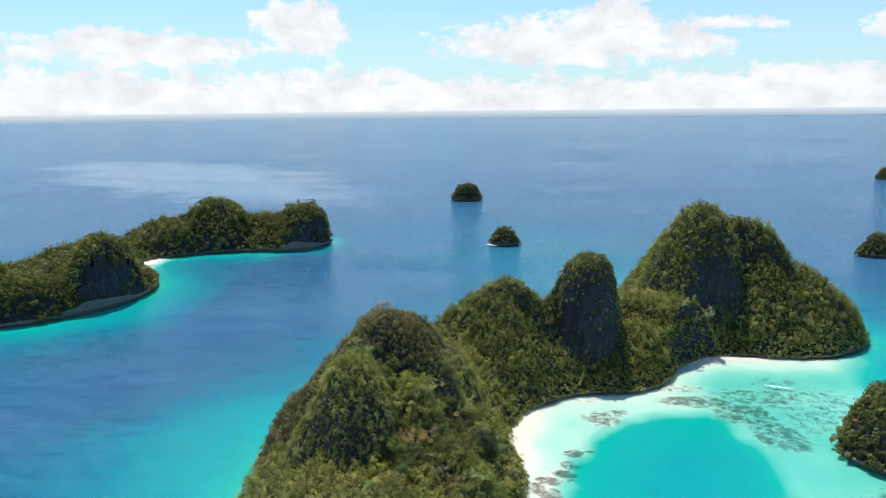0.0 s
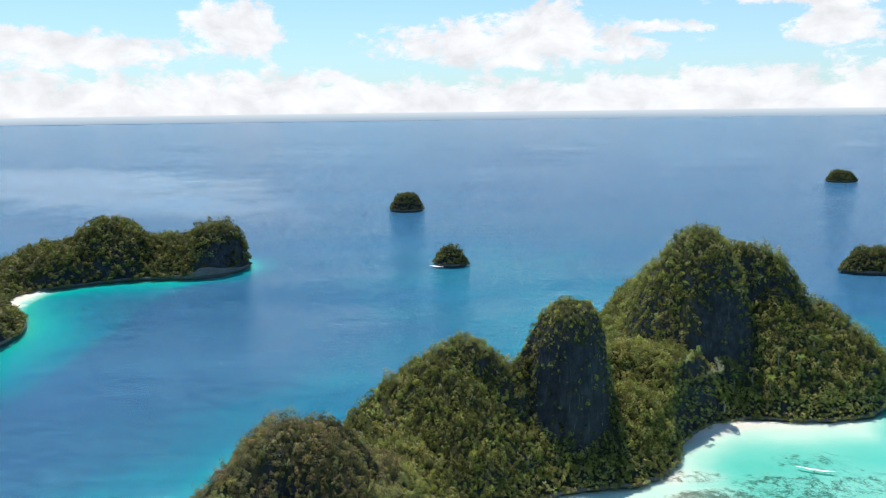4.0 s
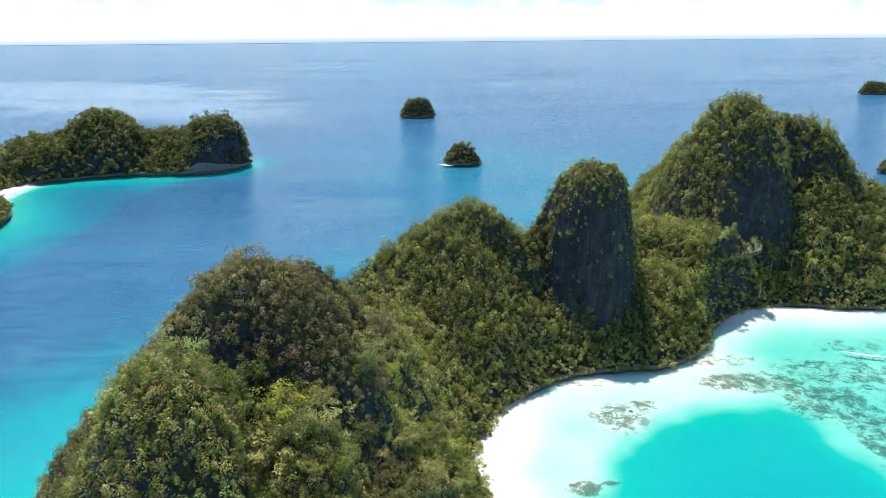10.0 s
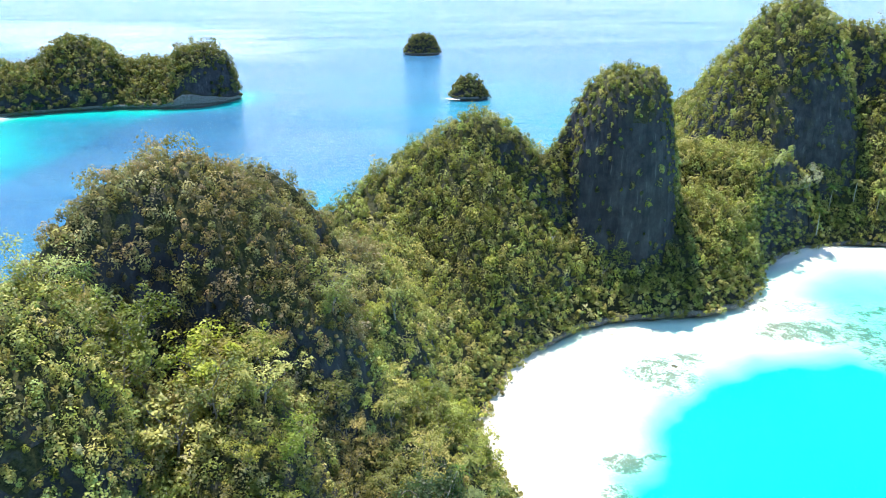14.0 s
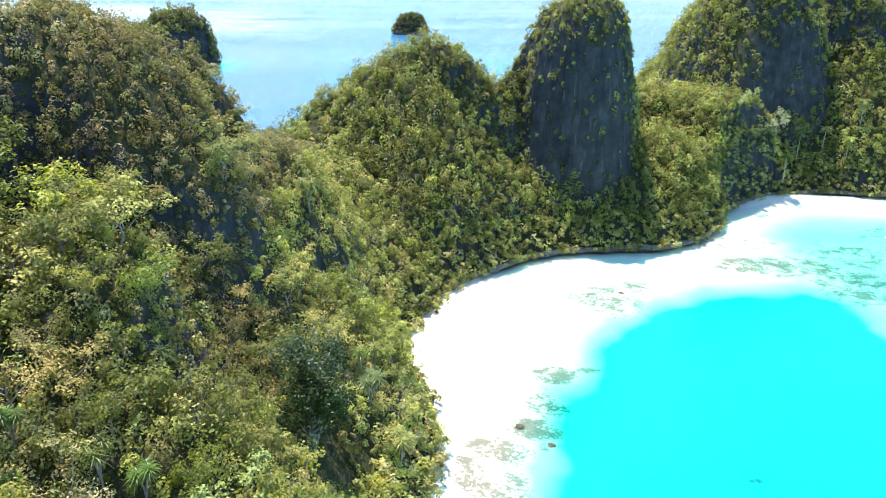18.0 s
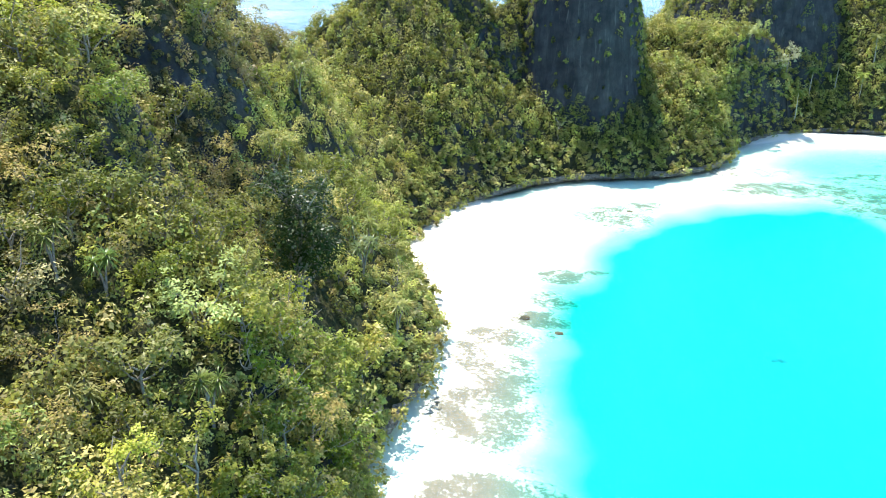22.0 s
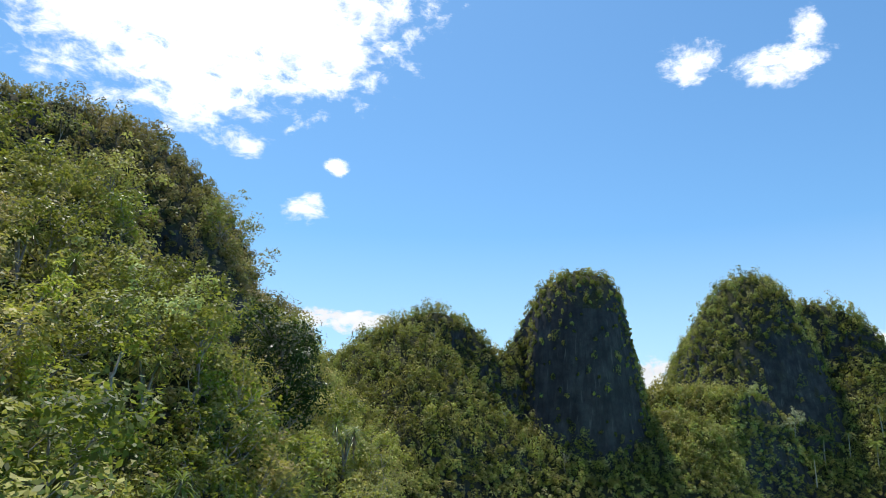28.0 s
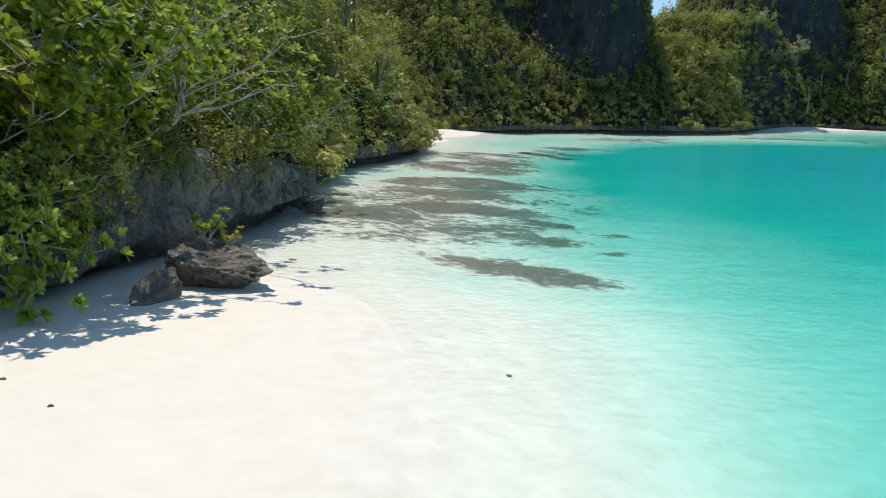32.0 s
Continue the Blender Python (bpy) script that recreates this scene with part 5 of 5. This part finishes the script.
def palm(label, height, seed):
    """A thin-stemmed palm with a small round head of fronds."""
    rng = np.random.default_rng(seed)
    root = new("palm")
    tagged(root, label, "palm", "palms below the cliff")
    t = np.linspace(0, 1, 7)
    stem = np.column_stack([0.3 * t**2, 0.1 * t, height * t - 0.4])
    part("stem", tube(stem, 0.11 - 0.05 * t, 7), M_TWIG, root, smooth=True)
    fronds = []
    for k in range(13):
        a, up = k * 2.4, 0.9 - 0.12 * k
        way = np.array([math.cos(a), math.sin(a), up])
        way /= np.linalg.norm(way)
        n = 22
        s = np.linspace(0.1, 1, n)
        mid = stem[-1] + way * (1.5 * s)[:, None] - np.array([0, 0, 0.7]) * (s**2)[:, None]
        fronds.append(tube(mid, 0.018 * (1.1 - s), 3))
        for sgn in (-1, 1):
            side = np.cross(way, (0, 0, 1)) * sgn
            d = np.tile(side * 0.8 + way * 0.5 - np.array([0, 0, 0.35]), (n, 1)) + rng.normal(size=(n, 3)) * 0.08
            fronds.append(blades(mid, d, np.tile((0.0, 0, 1), (n, 1)), 0.55 * np.sin(s * 2.6 + 0.35), np.full(n, 0.06), [0.8, 1, 0.1], np.full(n, 0.25), rng))
    part("frond_head", join(fronds), M_STRAP, root)
    return root


palm_a = palm("slender palm with pale stem below a grey cliff", 5.2, 301)
first_ = True
for x, y, sc in [(77.4, 219.8, 1.0), (81.6, 224.5, 1.1), (87, 226, 0.9), (90.5, 223.5, 1.0), (94, 227, 1.15), (99, 226, 0.9), (104, 229, 1.0)]:
    m_ = pose(x, y, sample(T_MAIN, np.array([[x, y]]))[0][0, 2], 0, 0, 40 * x) @ Matrix.Scale(sc, 4)
    if first_:
        palm_a.matrix_basis, first_ = m_, False
    else:
        copy_thing(palm_a, m_).scale = (sc, sc, sc)
silver = leafy_tree("round silvery green tree at the foot of a cliff", 4.2, 1.7, 1400, 0.24, leaf_material("silver_leaves", (0.16, 0.18, 0.10), (0.30, 0.31, 0.19), (0.44, 0.44, 0.30), 0.9, 0.6), 207)
plant(silver, 75.2, 221.2, 1.0, True, 2.5)
plant(silver, 66.0, 217.0, 0.8, False, 0.5)

# crooked dead trunks standing out of the scrub
def snag(x, y, high, seed):
    rng = np.random.default_rng(seed)
    root = tagged(new("dead_tree"), "bare grey dead tree among green scrub", "dead tree", "dead trees")
    part("trunk", join(limbs(rng, high, high * 0.35, 0.05, 5)[0]), M_TWIG, root, smooth=True)
    root.matrix_basis = pose(x, y, sample(T_MAIN, np.array([[x, y]]))[0][0, 2], 0, 0, rng.uniform(0, 360))


for k_, (x, y, high) in enumerate([(30, 191.6, 4.0), (4.5, 122, 2.6), (-2, 126, 2.4), (7.2, 116, 2.2), (5.0, 108, 2.4), (-6, 121, 2.2), (6.4, 101.5, 2.2), (12, 197, 3.0), (22, 191, 3.2), (2, 112, 2.2)]):
    snag(x, y, high, 400 + k_)

# driftwood, stones and fallen leaves on the sand
for k_, (x, y) in enumerate([(11.42, 95.18), (11.03, 94.39), (9.96, 95.54), (14.83, 96.89), (11.36, 94.75), (15.24, 96.51), (13.49, 94.76), (10.3, 94.9), (12.2, 96.0), (9.2, 95.9)]):
    ob = boulder("pebble", "small dark stone lying on pale sand", (x, y, bed_at(x, y) + 0.01), (0.035, 0.03, 0.02), 500 + k_, M_BOULDER, 2, 4)
    tagged(ob, group="stones on the sand")
log_ = tagged(new("driftwood"), "dark twisted driftwood branch lying in the shallows", "driftwood")
part("log", join(limbs(np.random.default_rng(9), 1.2, 0.5, 0.05, 4)[0]), M_BOULDER, log_, smooth=True)
log_.matrix_basis = pose(10.2, 109.3, 0.12, 80, 0, 60)
rock_plant = rosette_tree("little green plant rooted on a boulder", 0.35, 0.35, M_LIME, 231, 16, 0.12, "seedling")
rock_plant.matrix_basis = pose(10.25, 100.2, 0.86)
m_ = pose(10.75, 100.2, 0.72) @ Matrix.Scale(0.6, 4)
copy_thing(rock_plant, m_).scale = (0.6, 0.6, 0.6)


# ---- foam ----
def foam(name, label, path, widths, z=0.03):
    m = bpy.data.materials.get("foam")
    if m is None:
        m, g = material("foam")
        n = g.noise(position(g), 1.6, 6.0, 0.7)
        p = principled(g, (0.82, 0.85, 0.85, 1), 0.7)
        t = g.n("ShaderNodeBsdfTransparent")
        mx = g.n("ShaderNodeMixShader")
        g.put(mx.inputs[0], g.rng(n, 0.40, 0.52))
        g.t.links.new(t.outputs[0], mx.inputs[1])
        g.t.links.new(p.outputs[0], mx.inputs[2])
        finish(g, mx.outputs[0])
    p = np.array(path, float)
    t = np.linspace(0, 1, 40)
    q = np.column_stack([np.interp(t, np.linspace(0, 1, len(p)), p[:, c]) for c in range(2)])
    w = np.interp(t, np.linspace(0, 1, len(widths)), widths)
    d = np.gradient(q, axis=0)
    d /= np.linalg.norm(d, axis=1)[:, None]
    nrm = np.stack([-d[:, 1], d[:, 0]], 1)
    rows = [np.column_stack([q + nrm * (w * o + 0.3 * w * (fbm(q * 0.9 + o * 5, 3) - 0.5))[:, None], z + 0.06 * (1 - abs(o)) * w]) for o in (-1, -0.5, 0, 0.5, 1)]
    i = np.arange(39)
    f = np.concatenate([np.stack([k * 40 + i, k * 40 + i + 1, (k + 1) * 40 + i + 1, (k + 1) * 40 + i], 1) for k in range(4)])
    tagged(new(name, mesh_from(name, np.concatenate(rows), f, m, True)), label, "foam", kind="stuff")


foam("foam_streak", "white streak of foam across the shallow reef", [(84, 197.2), (86.5, 195.8), (89, 194.8), (91, 194.3)], [0.1, 0.5, 0.4, 0.1])
foam("surf", "white surf breaking against a small islet", [(9.2, 413.5), (11.5, 410.5), (15, 409)], [0.8, 1.3, 0.5], 0.1)
